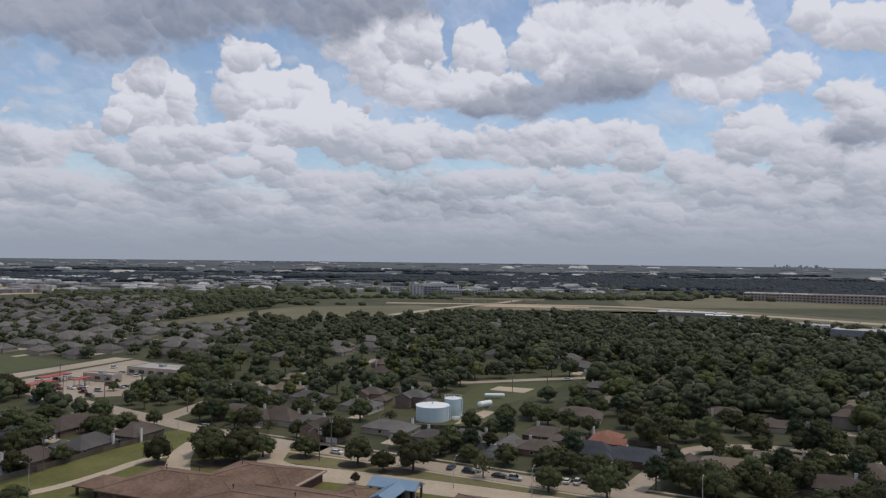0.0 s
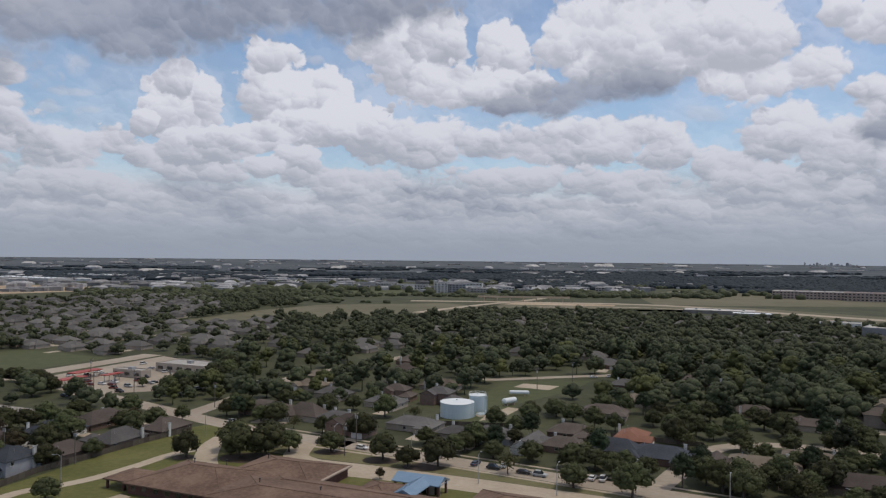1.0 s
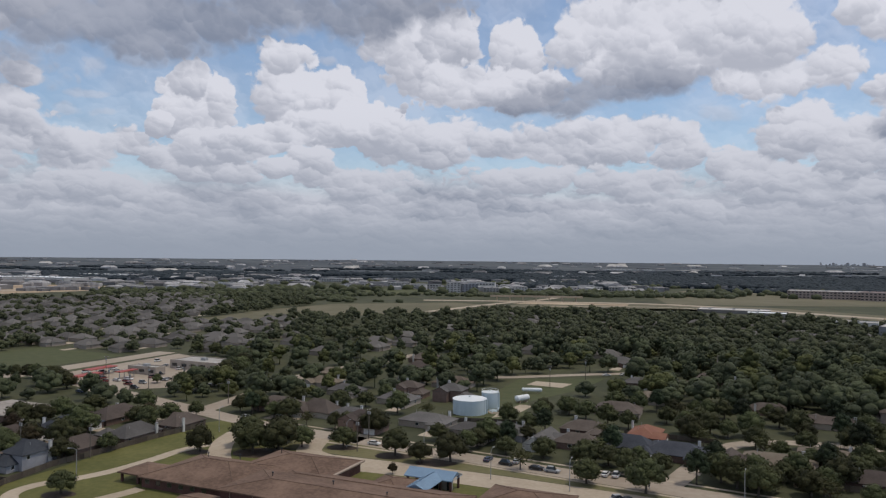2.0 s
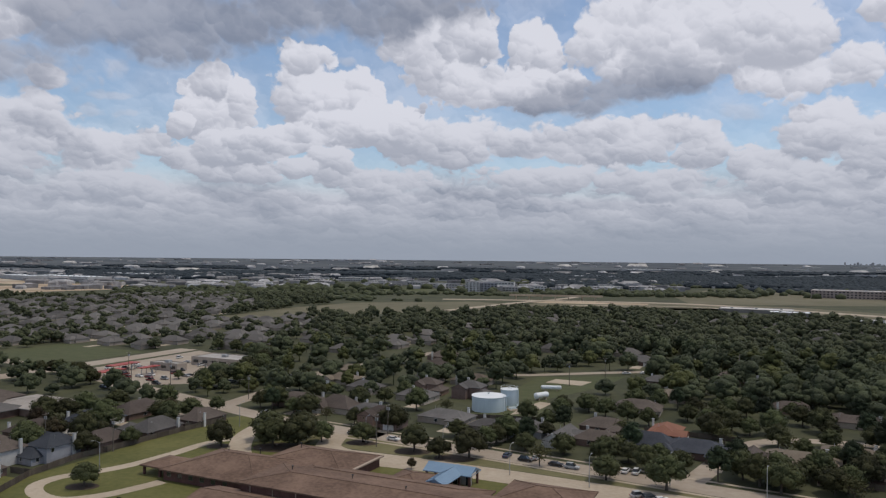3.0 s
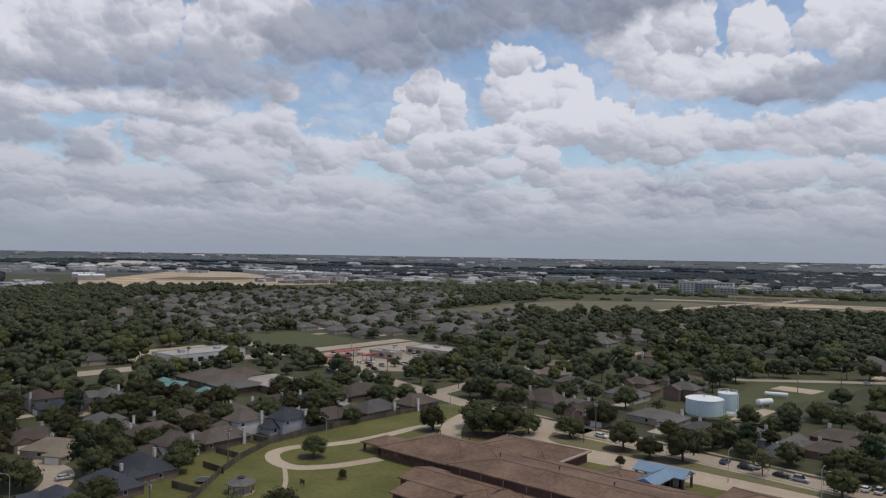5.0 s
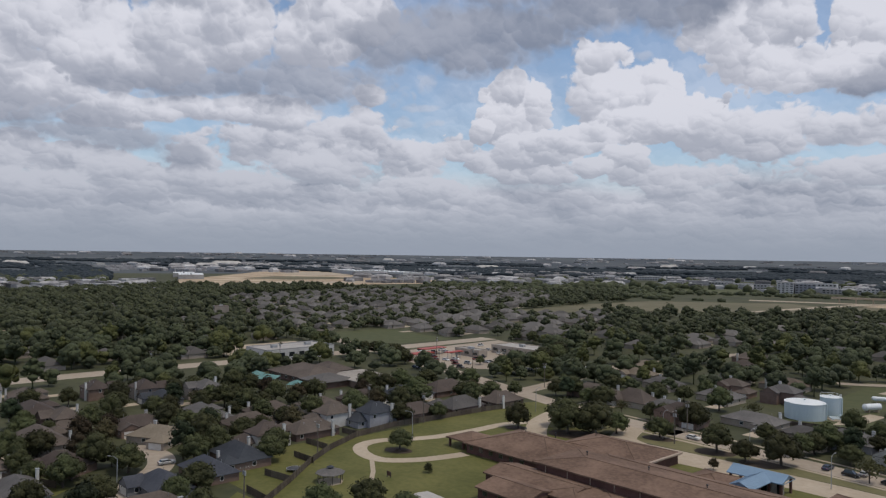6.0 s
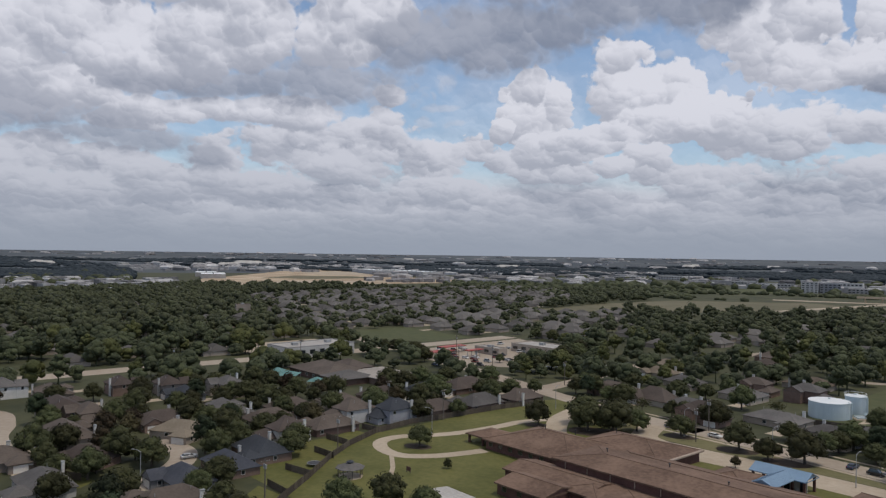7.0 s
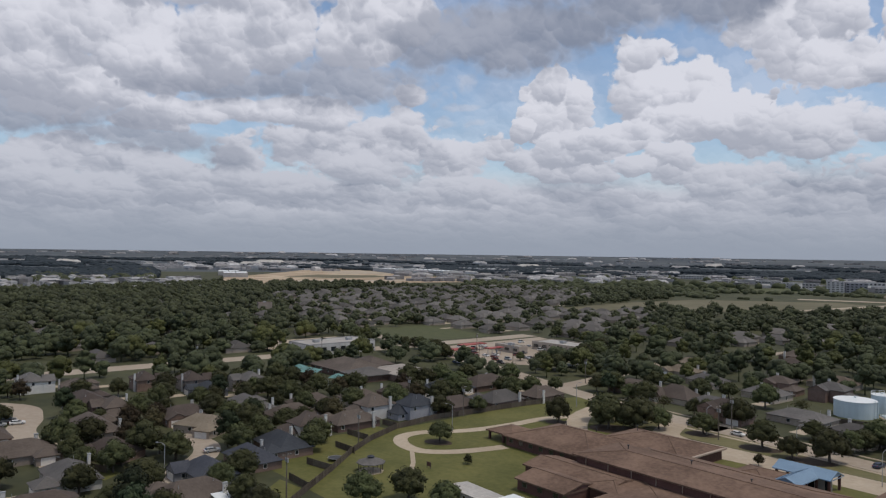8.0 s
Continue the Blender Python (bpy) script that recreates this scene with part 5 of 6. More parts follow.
forest("woodland", [p for i, p in enumerate(mid) if i % 5 != 2], mid_kinds, M["leaf_far"], "dense dark green oaks between the houses", 3)
forest("lighter_trees", pale_ones, mid_kinds, M["leaf_light"], "lighter olive green trees among the oaks", 6)
forest("far_woodland", low, low_kinds, M["leaf_far"], "dark green treetops further off", 4)

# ---------------------------------------------------------------- vehicles
def build_car(paint, label, tall=False):
    c = tagged(new("car"), label, "car", "parked cars")
    bm = bmesh.new()
    h = 1.85 if tall else 1.42
    profile = [(-2.3, 0.35), (2.3, 0.35), (2.35, 0.7), (2.2, 0.9), (1.2, 1.0), (-2.2, 1.0), (-2.35, 0.8)]
    ring = []
    for y in (-0.88, 0.88):
        ring.append([bm.verts.new((x, y, z)) for x, z in profile])
    n = len(profile)
    bm.faces.new(ring[0])
    bm.faces.new(ring[1][::-1])
    for i in range(n):
        bm.faces.new((ring[0][(i + 1) % n], ring[0][i], ring[1][i], ring[1][(i + 1) % n]))
    bmesh.ops.bevel(bm, geom=[e for e in bm.edges], offset=0.06, segments=1, affect="EDGES")
    part("body", bm, M[paint], c)
    bm = bmesh.new()
    low = [bm.verts.new(p) for p in ((-1.9, -0.8, 1.0), (1.15, -0.8, 1.0), (1.15, 0.8, 1.0), (-1.9, 0.8, 1.0))]
    top = [bm.verts.new(p) for p in ((-1.5, -0.64, h - 0.05), (0.35, -0.64, h - 0.05), (0.35, 0.64, h - 0.05), (-1.5, 0.64, h - 0.05))]
    for i in range(4):
        bm.faces.new((low[i], low[(i + 1) % 4], top[(i + 1) % 4], top[i]))
    bm.faces.new(top)
    part("window_glass", bm, M["glass"], c)
    part("car_roof", boxes((-1.48, 0.33, -0.63, 0.63, h - 0.06, h)), M[paint], c)
    for x in (-1.4, 1.4):
        for y in (-0.8, 0.8):
            bm = bmesh.new()
            tube(bm, (x, y - 0.1, 0.33), (x, y + 0.1, 0.33), 0.33, 0.33, 12)
            w = part("wheel", bm, M["rubber"], c)
            bm = bmesh.new()
            tube(bm, (x, y - 0.115, 0.33), (x, y + 0.115, 0.33), 0.19, 0.19, 10)
            part("rim", bm, M["metal"], w)
    for y in (-0.6, 0.6):
        part("headlight", boxes((2.28, 2.38, y - 0.18, y + 0.18, 0.68, 0.82)), M["white"], c)
        part("tail_light", boxes((-2.39, -2.28, y - 0.15, y + 0.15, 0.72, 0.88)), M["red"], c)
    return c


CARS = {}
PAINTS = {"car_white": "white", "car_silver": "silver-grey", "car_black": "black", "car_red": "dark red", "car_blue": "dark blue"}


def car(x, y, turn, paint, tall=False, where="beside the kerb"):
    key = (paint, tall)
    m = pose(x, y, 0.05, 0, 0, turn)
    if key in CARS:
        c = copy_thing(CARS[key], m)
    else:
        c = CARS[key] = build_car(paint, "car", tall)
        c.matrix_world = m
    c["label"] = f"{PAINTS[paint]} {'sport utility vehicle' if tall else 'saloon car'} parked {where}"


for x, y, turn, paint, tall in ((14, 231.5, -25, "car_black", True), (17.5, 234, 65, "car_silver", False), (23, 227, -25, "car_black", False), (27.5, 224.5, -25, "car_silver", True), (43, 222, 65, "car_white", False), (46, 221, 65, "car_white", True),
                                (42, 199, 20, "car_silver", True), (44.6, 197.4, 20, "car_black", True), (47.3, 195.9, 20, "car_white", False), (8.5, 236, 65, "car_blue", False), (-30, 253.6, -25, "car_white", False), (-45, 260, -25, "car_silver", False),
                                (114, 211, 30, "car_white", True), (-142, 251, 20, "car_white", True), (-238, 141.5, 60, "car_black", False), (-234.5, 143, 60, "car_white", False), (-236.5, 138, 60, "car_silver", False), (-241, 144, 60, "car_black", True),
                                (-131, 349, 68, "car_black", False), (-124, 362, 68, "car_silver", False), (-121, 370, 68, "car_white", False), (-163, 394, 0, "car_black", True), (-98, 379, 68, "car_white", True), (-90, 364, 68, "car_silver", False), (-97, 356, 68, "car_white", False),
                                (-176, 372, -22, "car_white", False), (-170, 370, -22, "car_red", False), (-160, 366, -22, "car_silver", True), (-152, 378, 68, "car_black", False), (-148, 386, 68, "car_white", True), (-190, 402, 68, "car_silver", False), (-196, 410, 68, "car_white", False), (-178, 340, -22, "car_blue", False), (-158, 352, -22, "car_black", True), (-140, 396, 68, "car_red", False), (-66, 303, -25, "car_red", False), (-86, 292, 60, "car_silver", False), (-253, 186, 68, "car_black", True), (-157, 152, 60, "car_silver", False), (80, 412, 10, "car_white", False), (90, 414, 10, "car_white", False)):
    car(x, y, turn, paint, tall, "on pale concrete")


q = random.Random(23)
for s, n in ((-208, 128), (-200, 132), (-192, 140), (-184, 118), (-176, 112), (-170, 122), (-164, 132), (-158, 110), (-152, 128), (-196, 158), (-188, 166), (-180, 150), (-172, 160), (-206, 178), (-198, 190), (-186, 184)):
    p = street(s, n)
    car(p.x, p.y, -22 + q.choice((0, 90, 180)), q.choice(("car_white", "car_silver", "car_black", "car_red", "car_white")), q.random() < 0.4, "on the pale concrete forecourt")


# ---------------------------------------------------------------- poles and lamps
def build_lamp():
    p = tagged(new("street_lamp"), "slender grey steel street lamp with a curved arm", "street lamp", "street lamps")
    bm = bmesh.new()
    tube(bm, (0, 0, 0), (0, 0, 8.4), 0.13, 0.08, 8)
    part("pole", bm, M["metal"], p)
    bm = bmesh.new()
    tube(bm, (0, 0, 8.3), (0.9, 0, 8.9), 0.06, 0.05, 6)
    tube(bm, (0.9, 0, 8.9), (1.8, 0, 9.0), 0.05, 0.05, 6)
    part("arm", bm, M["metal"], p)
    part("lamp_head", boxes((1.7, 2.4, -0.16, 0.16, 8.9, 9.06)), M["metal"], p)
    bm = bmesh.new()
    tube(bm, (0, 0, 0), (0, 0, 0.25), 0.22, 0.2, 8)
    part("base", bm, M["concrete"], p)
    return p


def build_utility_pole():
    p = tagged(new("utility_pole"), "brown wooden utility pole with crossarm and transformers", "utility pole", "utility poles")
    bm = bmesh.new()
    tube(bm, (0, 0, 0), (0, 0, 11), 0.19, 0.12, 8)
    part("pole", bm, M["pole"], p)
    part("crossarm", boxes((-1.2, 1.2, -0.07, 0.07, 10.2, 10.4)), M["pole"], p)
    for x in (-1.0, 0.45, 1.0):
        bm = bmesh.new()
        tube(bm, (x, 0, 10.4), (x, 0, 10.65), 0.06, 0.04, 6)
        part("insulator", bm, M["white"], p)
    for y in (-0.4, 0.4):
        bm = bmesh.new()
        tube(bm, (0, y, 8.7), (0, y, 9.7), 0.24, 0.24, 10)
        part("transformer", bm, M["metal"], p, "grey drum transformer")
    return p


LAMP = build_lamp()
LAMP.matrix_world = pose(30.1, 206.5, 0, 0, 0, 65)
for x, y, turn in ((8.6, 216.5, 65), (53, 210, 65), (-12, 236, 65), (-39, 250, 65), (-110.5, 209.5, 200), (-149, 128.5, 200), (-89, 269, 65), (75, 198, 65)):
    copy_thing(LAMP, pose(x, y, 0, 0, 0, turn))
POLE = build_utility_pole()
POLE.matrix_world = pose(-112.5, 132, 0, 0, 0, 68)
for x, y, turn in ((-124.5, 177.5, 68), (-117.5, 231, 68), (-102, 320, 60), (-151, 352, 60), (-134, 353, 60), (-168, 347, 60), (-152, 334, 60), (-189, 387, 60), (-34.6, 244.5, 65), (-33, 262, 65), (-143, 236, 68), (-255, 292, 65), (-250, 320, 65), (-280, 260, 65), (44, 372, 10), (66, 398, 10)):
    copy_thing(POLE, pose(x, y, 0, 0, 0, turn))


# ---------------------------------------------------------------- fences
PANEL = None


def fence(pts, label):
    """A board fence: posts and panels every 2.4 m along a line."""
    global PANEL
    f = tagged(new("board_fence"), label, "fence", kind="")
    if PANEL is None:
        bm = bmesh.new()
        line = []
        for i in range(12):
            d = 0.012 if i % 2 else -0.012
            line += [(i * 0.2, d), (i * 0.2 + 0.19, d)]
        low = [bm.verts.new((x, y, 0.05)) for x, y in line] + [bm.verts.new((x, y + 0.03, 0.05)) for x, y in line[::-1]]
        top_ = [bm.verts.new((x, y, 1.85)) for x, y in line] + [bm.verts.new((x, y + 0.03, 1.85)) for x, y in line[::-1]]
        n = len(low)
        for i in range(n):
            bm.faces.new((low[i], low[(i + 1) % n], top_[(i + 1) % n], top_[i]))
        bm.faces.new(top_)
        bmesh.ops.recalc_face_normals(bm, faces=bm.faces[:])
        PANEL = bpy.data.meshes.new("panel")
        bm.to_mesh(PANEL)
        bm.free()
        PANEL.materials.append(M["wood"])
        bm = boxes((-0.06, 0.06, -0.06, 0.06, 0, 2.0))
        fence.post = bpy.data.meshes.new("post")
        bm.to_mesh(fence.post)
        bm.free()
        fence.post.materials.append(M["wood"])
    for a, b in zip(pts, pts[1:]):
        a, b = Vector((*a, 0)), Vector((*b, 0))
        n = max(1, round((b - a).length / 2.4))
        turn = math.degrees(math.atan2(b.y - a.y, b.x - a.x))
        for i in range(n):
            p = a.lerp(b, i / n)
            for nm, me in (("panel", PANEL), ("post", fence.post)):
                o = new(nm, me)
                o.parent = f
                o.matrix_world = pose(p.x, p.y, 0, 0, 0, turn) @ Matrix.Diagonal(((b - a).length / n / 2.4, 1, 1, 1))
    return f


fence([(-108, 126), (-112.5, 140), (-117, 155), (-122.5, 171), (-126, 186), (-127.5, 203), (-124, 221), (-116, 238), (-107, 258), (-97, 277)], "long weathered grey-brown board fence behind the back gardens")
for a, b in (((-127, 186), (-137, 189)), ((-127.3, 204), (-135, 206)), ((-122, 172), (-131, 175)), ((-117, 155), (-127, 157)), ((-119, 230), (-124, 228)), ((-111, 249), (-117, 247)), ((-101.5, 268), (-108, 265)), ((-112.5, 140), (-122, 144)), ((-108, 126), (-118, 129))):
    fence([a, b], "short weathered board fence between back gardens")
for pts in ([(-8, 292), (22, 288)], [(60, 275), (90, 262)], [(96, 216), (120, 206)], [(-165, 124), (-186, 122)], [(-190, 160), (-226, 155)], [(-190, 208), (-220, 200)]):
    fence(pts, "weathered board fence between gardens")


# ---------------------------------------------------------------- things round the school
def build_gazebo():
    gz = tagged(new("gazebo"), "six-sided wooden gazebo with a blue-grey roof", "gazebo")
    gz.matrix_world = pose(-108.5, 160.5, 0)
    n = 8
    ring = [(3.4 * math.cos(2 * math.pi * i / n), 3.4 * math.sin(2 * math.pi * i / n)) for i in range(n)]
    bm = bmesh.new()
    prism(bm, [(x * 1.02, y * 1.02) for x, y in ring], 0, 0.15)
    part("floor_slab", bm, M["concrete"], gz)
    for x, y in ring:
        part("post", boxes((x * 0.93 - 0.09, x * 0.93 + 0.09, y * 0.93 - 0.09, y * 0.93 + 0.09, 0.15, 2.5)), M["wood"], gz)
    bm = bmesh.new()
    tube(bm, (0, 0, 2.4), (0, 0, 2.55), 3.9, 3.9, n)
    tube(bm, (0, 0, 2.55), (0, 0, 3.6), 3.9, 0.9, n)
    part("roof", bm, M["roof_grey"], gz)
    bm = bmesh.new()
    tube(bm, (0, 0, 3.6), (0, 0, 3.95), 0.8, 0.8, n)
    tube(bm, (0, 0, 3.95), (0, 0, 4.3), 1.1, 0.1, n)
    part("cupola", bm, M["roof_slate"], gz)
    return gz


def build_portable():
    p = tagged(new("portable_classroom"), "white portable classroom with a pale metal roof", "portable building")
    p.matrix_world = pose(-72.8, 151.8, 0, 0, 0, -24) @ Matrix.Diagonal((0.92, 0.85, 0.95, 1))
    part("wall", boxes((-8.5, 8.5, -3.4, 3.4, 0.5, 3.0)), M["wall_white"], p)
    bm = bmesh.new()
    roof_slopes(bm, -8.5, 8.5, -3.4, 3.4, 3.0, 0.08, 0.3, "gable_x", 0.12)
    part("roof", bm, M["roof_flat"], p, "pale ribbed metal roof")
    for x in np.linspace(-8, 8, 17):
        bm = bmesh.new()
        for sgn in (-1, 1):
            tube(bm, (x, sgn * 3.65, 2.99), (x, 0, 3.29), 0.03, 0.03, 4)
        part("roof_rib", bm, M["metal"], p)
    for x in (-6, -2, 2, 6):
        window_in(p, Matrix.Translation((x, -3.4, 0)), 1.2, 1.0, 1.4)
    part("door", boxes((8.48, 8.56, -0.5, 0.5, 0.55, 2.6)), M["metal"], p)
    part("ramp", boxes((8.6, 10.2, -2.0, 2.4, 0.05, 0.5)), M["wood"], p)
    part("skirting", boxes((-8.45, 8.45, -3.35, 3.35, 0, 0.5)), M["dark_metal"], p)
    return p


build_gazebo()
build_portable()


def build_walkway():
    p = tagged(new("covered_walkway"), "flat pale metal walkway roof on thin posts", "canopy")
    p.matrix_world = pose(-62, 149.5, 0, 0, 0, -22)
    part("roof", boxes((-5, 5, -3, 3.4, 2.9, 3.1)), M["tank_top"], p)
    for x in (-4.6, 4.6):
        for y in (-2.7, 3.1):
            part("post", boxes((x - 0.08, x + 0.08, y - 0.08, y + 0.08, 0, 2.9)), M["metal"], p)


build_walkway()


def build_bin(x, y):
    p = tagged(new("notice_board"), "small brown wooden board on two posts beside the path", "notice board")
    p.matrix_world = pose(x, y, 0, 0, 0, -22)
    for s in (-0.7, 0.7):
        part("post", boxes((s - 0.08, s + 0.08, -0.08, 0.08, 0, 1.7)), M["wood"], p)
    part("board", boxes((-0.9, 0.9, -0.05, 0.05, 0.5, 1.6)), M["brick"], p)


build_bin(-97, 171)


def build_trampoline(x, y):
    p = tagged(new("trampoline"), "round black trampoline on grass", "trampoline")
    p.matrix_world = pose(x, y, 0)
    bm = bmesh.new()
    tube(bm, (0, 0, 0.78), (0, 0, 0.82), 1.9, 1.9, 24)
    part("mat", bm, M["dark_metal"], p)
    bm = bmesh.new()
    for i in range(24):
        a, b = 2 * math.pi * i / 24, 2 * math.pi * (i + 1) / 24
        tube(bm, (2.05 * math.cos(a), 2.05 * math.sin(a), 0.82), (2.05 * math.cos(b), 2.05 * math.sin(b), 0.82), 0.06, 0.06, 5)
    part("frame", bm, M["metal"], p)
    for i in range(4):
        a = 0.785 + 1.571 * i
        part("leg", boxes((2 * math.cos(a) - 0.05, 2 * math.cos(a) + 0.05, 2 * math.sin(a) - 0.05, 2 * math.sin(a) + 0.05, 0, 0.8)), M["metal"], p)


build_trampoline(-122.5, 163.8)


def build_patio(x, y, turn, w, d, label):
    p = tagged(new("patio_cover"), label, "patio cover")
    p.matrix_world = pose(x, y, 0, 0, 0, turn)
    bm = bmesh.new()
    vs = [bm.verts.new(q) for q in ((-w, -d, 2.4), (w, -d, 2.4), (w, d, 2.9), (-w, d, 2.9), (-w, -d, 2.52), (w, -d, 2.52), (w, d, 3.02), (-w, d, 3.02))]
    for q in ((3, 2, 1, 0), (4, 5, 6, 7), (0, 1, 5, 4), (1, 2, 6, 5), (2, 3, 7, 6), (3, 0, 4, 7)):
        bm.faces.new([vs[i] for i in q])
    part("cover", bm, M["tank_top"], p)
    for sx in (-1, 1):
        part("post", boxes((sx * (w - 0.15) - 0.07, sx * (w - 0.15) + 0.07, -d + 0.05, -d + 0.2, 0, 2.45)), M["white"], p)
        part("post", boxes((sx * (w - 0.15) - 0.07, sx * (w - 0.15) + 0.07, d - 0.2, d - 0.05, 0, 2.9)), M["white"], p)


build_patio(-120.3, 122.5, 68, 4, 2.4, "bright white patio cover behind a house")
build_patio(-117.5, 244, 68, 1.9, 1.4, "small white garden canopy on grass")
build_patio(13, 262, -25, 2.2, 1.6, "small white patio cover between houses")
for pts, lab in (([(-126, 188), (-137, 190), (-136, 203), (-127.6, 201)], "garden"), ([(-119, 157), (-128, 159), (-129, 172), (-123, 170)], "garden"), ([(-110, 129), (-120, 131), (-124, 143), (-114, 140)], "garden"),
                 ([(-112, 246), (-117, 245), (-112, 262), (-106, 258)], "garden"), ([(-192, 168), (-206, 166), (-206, 178), (-192, 178)], "garden"), ([(-160, 120), (-176, 118), (-178, 126), (-162, 126)], "garden")):
    sheet("garden_lawn", pts, 0.03, M["lawn"], "small bright green garden lawn", "grass")


# ---------------------------------------------------------------- larger buildings
def flat_building(name, x, y, turn, w, d, h, wall, roof, label, category, storeys=1, bands=True, z=0.0, parapet=0.6):
    b = tagged(new(name), label, category)
    b.matrix_world = pose(x, y, z, 0, 0, turn)
    part("wall", boxes((-w / 2, w / 2, -d / 2, d / 2, -0.5, h)), M[wall], b)
    part("roof", boxes((-w / 2 + 0.4, w / 2 - 0.4, -d / 2 + 0.4, d / 2 - 0.4, h, h + 0.06)), M[roof], b)
    bm = bmesh.new()
    for c in ((-w / 2, w / 2, -d / 2, -d / 2 + 0.35, h, h + parapet), (-w / 2, w / 2, d / 2 - 0.35, d / 2, h, h + parapet), (-w / 2, -w / 2 + 0.35, -d / 2 + 0.35, d / 2 - 0.35, h, h + parapet), (w / 2 - 0.35, w / 2, -d / 2 + 0.35, d / 2 - 0.35, h, h + parapet)):
        box(bm, *c)
    part("parapet", bm, M[wall], b)
    if bands:
        per = h / storeys
        n = max(2, int(w / 6))
        for i in range(storeys):
            for j in range(n):
                c = -w / 2 + w * (j + 0.5) / n
                part("window", boxes((c - w / n * 0.27, c + w / n * 0.27, -d / 2 - 0.05, -d / 2 + 0.02, i * per + per * 0.34, i * per + per * 0.74)), M["glass"], b)
    for i in range(max(1, int(w / 22))):
        cx = -w / 2 + w * (i + 0.5) / max(1, int(w / 22))
        part("roof_unit", boxes((cx - 1.6, cx + 1.6, -1.3, 1.3, h + 0.06, h + 1.5)), M["metal"], b, "grey rooftop cooling unit")
    return b


def build_daycare():
    b = tagged(new("day_nursery"), "large low building with broad brown-grey hip roofs", "building")
    b.matrix_world = pose(-196.7, 288.7, 0, 0, 0, -22)
    for c, p, rf in (((-26, 8, -17, 6), 0.32, "roof_brown"), ((4, 20, -18, 0), 0.3, "roof_grey"), ((1, 26, -3, 18), 0.16, "roof_pale"), ((-22, -4, 2, 16), 0.42, "roof_brown")):
        part("wall", boxes((*c, 0, 3.2)), M["wall_brick"], b)
        bm = bmesh.new()
        roof_slopes(bm, *c, 3.25, p, 0.8, "hip", 0.3)
        part("roof", bm, M[rf], b)
    for x in (-22, -16, -10, -4, 1):
        window_in(b, Matrix.Translation((x, -17, 0)), 1.8, 1.3, 1.0)
    HOUSES.append((-197, 289, 24))
    for k, (x, y, w) in enumerate(((-214, 265, 7.0), (-224, 270, 4.6), (-193, 258.5, 5.0))):
        s = tagged(new("shade_sail"), "teal four-sided fabric shade canopy on posts", "shade canopy", "shade canopies")
        s.matrix_world = pose(x, y, 0, 0, 0, -22)
        bm = bmesh.new()
        tube(bm, (0, 0, 3.0), (0, 0, 4.6), w, 0.2, 4)
        part("canopy", bm, M["teal"], s)
        for i in range(4):
            a = 1.5708 * i
            bm = bmesh.new()
            tube(bm, (0.93 * w * math.cos(a), 0.93 * w * math.sin(a), 0), (0.93 * w * math.cos(a), 0.93 * w * math.sin(a), 3.05), 0.08, 0.08, 8)
            part("post", bm, M["metal"], s)


build_daycare()
flat_building("shop_row", -258, 340, 70, 44, 22, 6, "commercial", "roof_flat", "long low row of shops with a pale flat roof", "shops", 1)
flat_building("petrol_station_shop", -148, 420, -22, 34, 18, 4.4, "wall_tan", "roof_flat", "low pale service building with a flat grey roof", "shop", 1)
flat_building("car_wash", -172, 398, -22, 20, 7, 3.8, "wall_tan", "roof_flat", "low pale car wash building", "car wash", 1)


def red_canopy(x, y, turn, w, d):
    p = tagged(new("red_canopy"), "long flat red metal canopy on thin posts", "canopy", "red canopies")
    p.matrix_world = pose(x, y, 0, 0, 0, turn)
    part("roof", boxes((-w / 2, w / 2, -d / 2, d / 2, 3.6, 4.0)), M["red"], p)
    for i in range(4):
        cx = -w / 2 + 1 + (w - 2) * i / 3
        part("post", boxes((cx - 0.12, cx + 0.12, -0.12, 0.12, 0, 3.6)), M["metal"], p)


red_canopy(-190, 367, 70, 18, 6)
red_canopy(-194, 391, 70, 18, 6)
red_canopy(-176, 383, 70, 12, 4)
flat_building("sports_hall", 363, 690, -30, 34, 20, 9.5, "wall_white", "roof_flat", "white two-storey building with rows of square windows", "office", 2)
flat_building("warehouse", 398, 640, -38, 70, 40, 9, "wall_grey", "roof_flat", "long pale grey metal warehouse", "warehouse", 1, False)
flat_building("warehouse", 352, 862, -22, 44, 30, 5.0, "asphalt", "tank_top", "broad warehouse with a bright white roof", "warehouse", 1, False)
flat_building("warehouse", 338, 930, -22, 84, 42, 4, "asphalt", "roof_flat", "wide low warehouse with a pale grey roof", "warehouse", 1, False)
flat_building("large_school", 640, 1320, -27, 120, 60, 13, "pink_brick", "roof_flat", "large three-storey brick building with pale flat roof", "building", 3)
flat_building("large_school", 735, 1245, -30, 130, 60, 14, "pink_brick", "roof_red", "large three-storey brick building with reddish flat roof", "building", 3)
flat_building("hospital", -18, 1400, 0, 26, 24, 18, "commercial", "roof_flat", "tall pale five-storey office block", "office", 5)
flat_building("office_block", 12, 1410, 4, 32, 24, 16, "wall_grey", "roof_flat", "dark glazed four-storey office block", "office", 4)
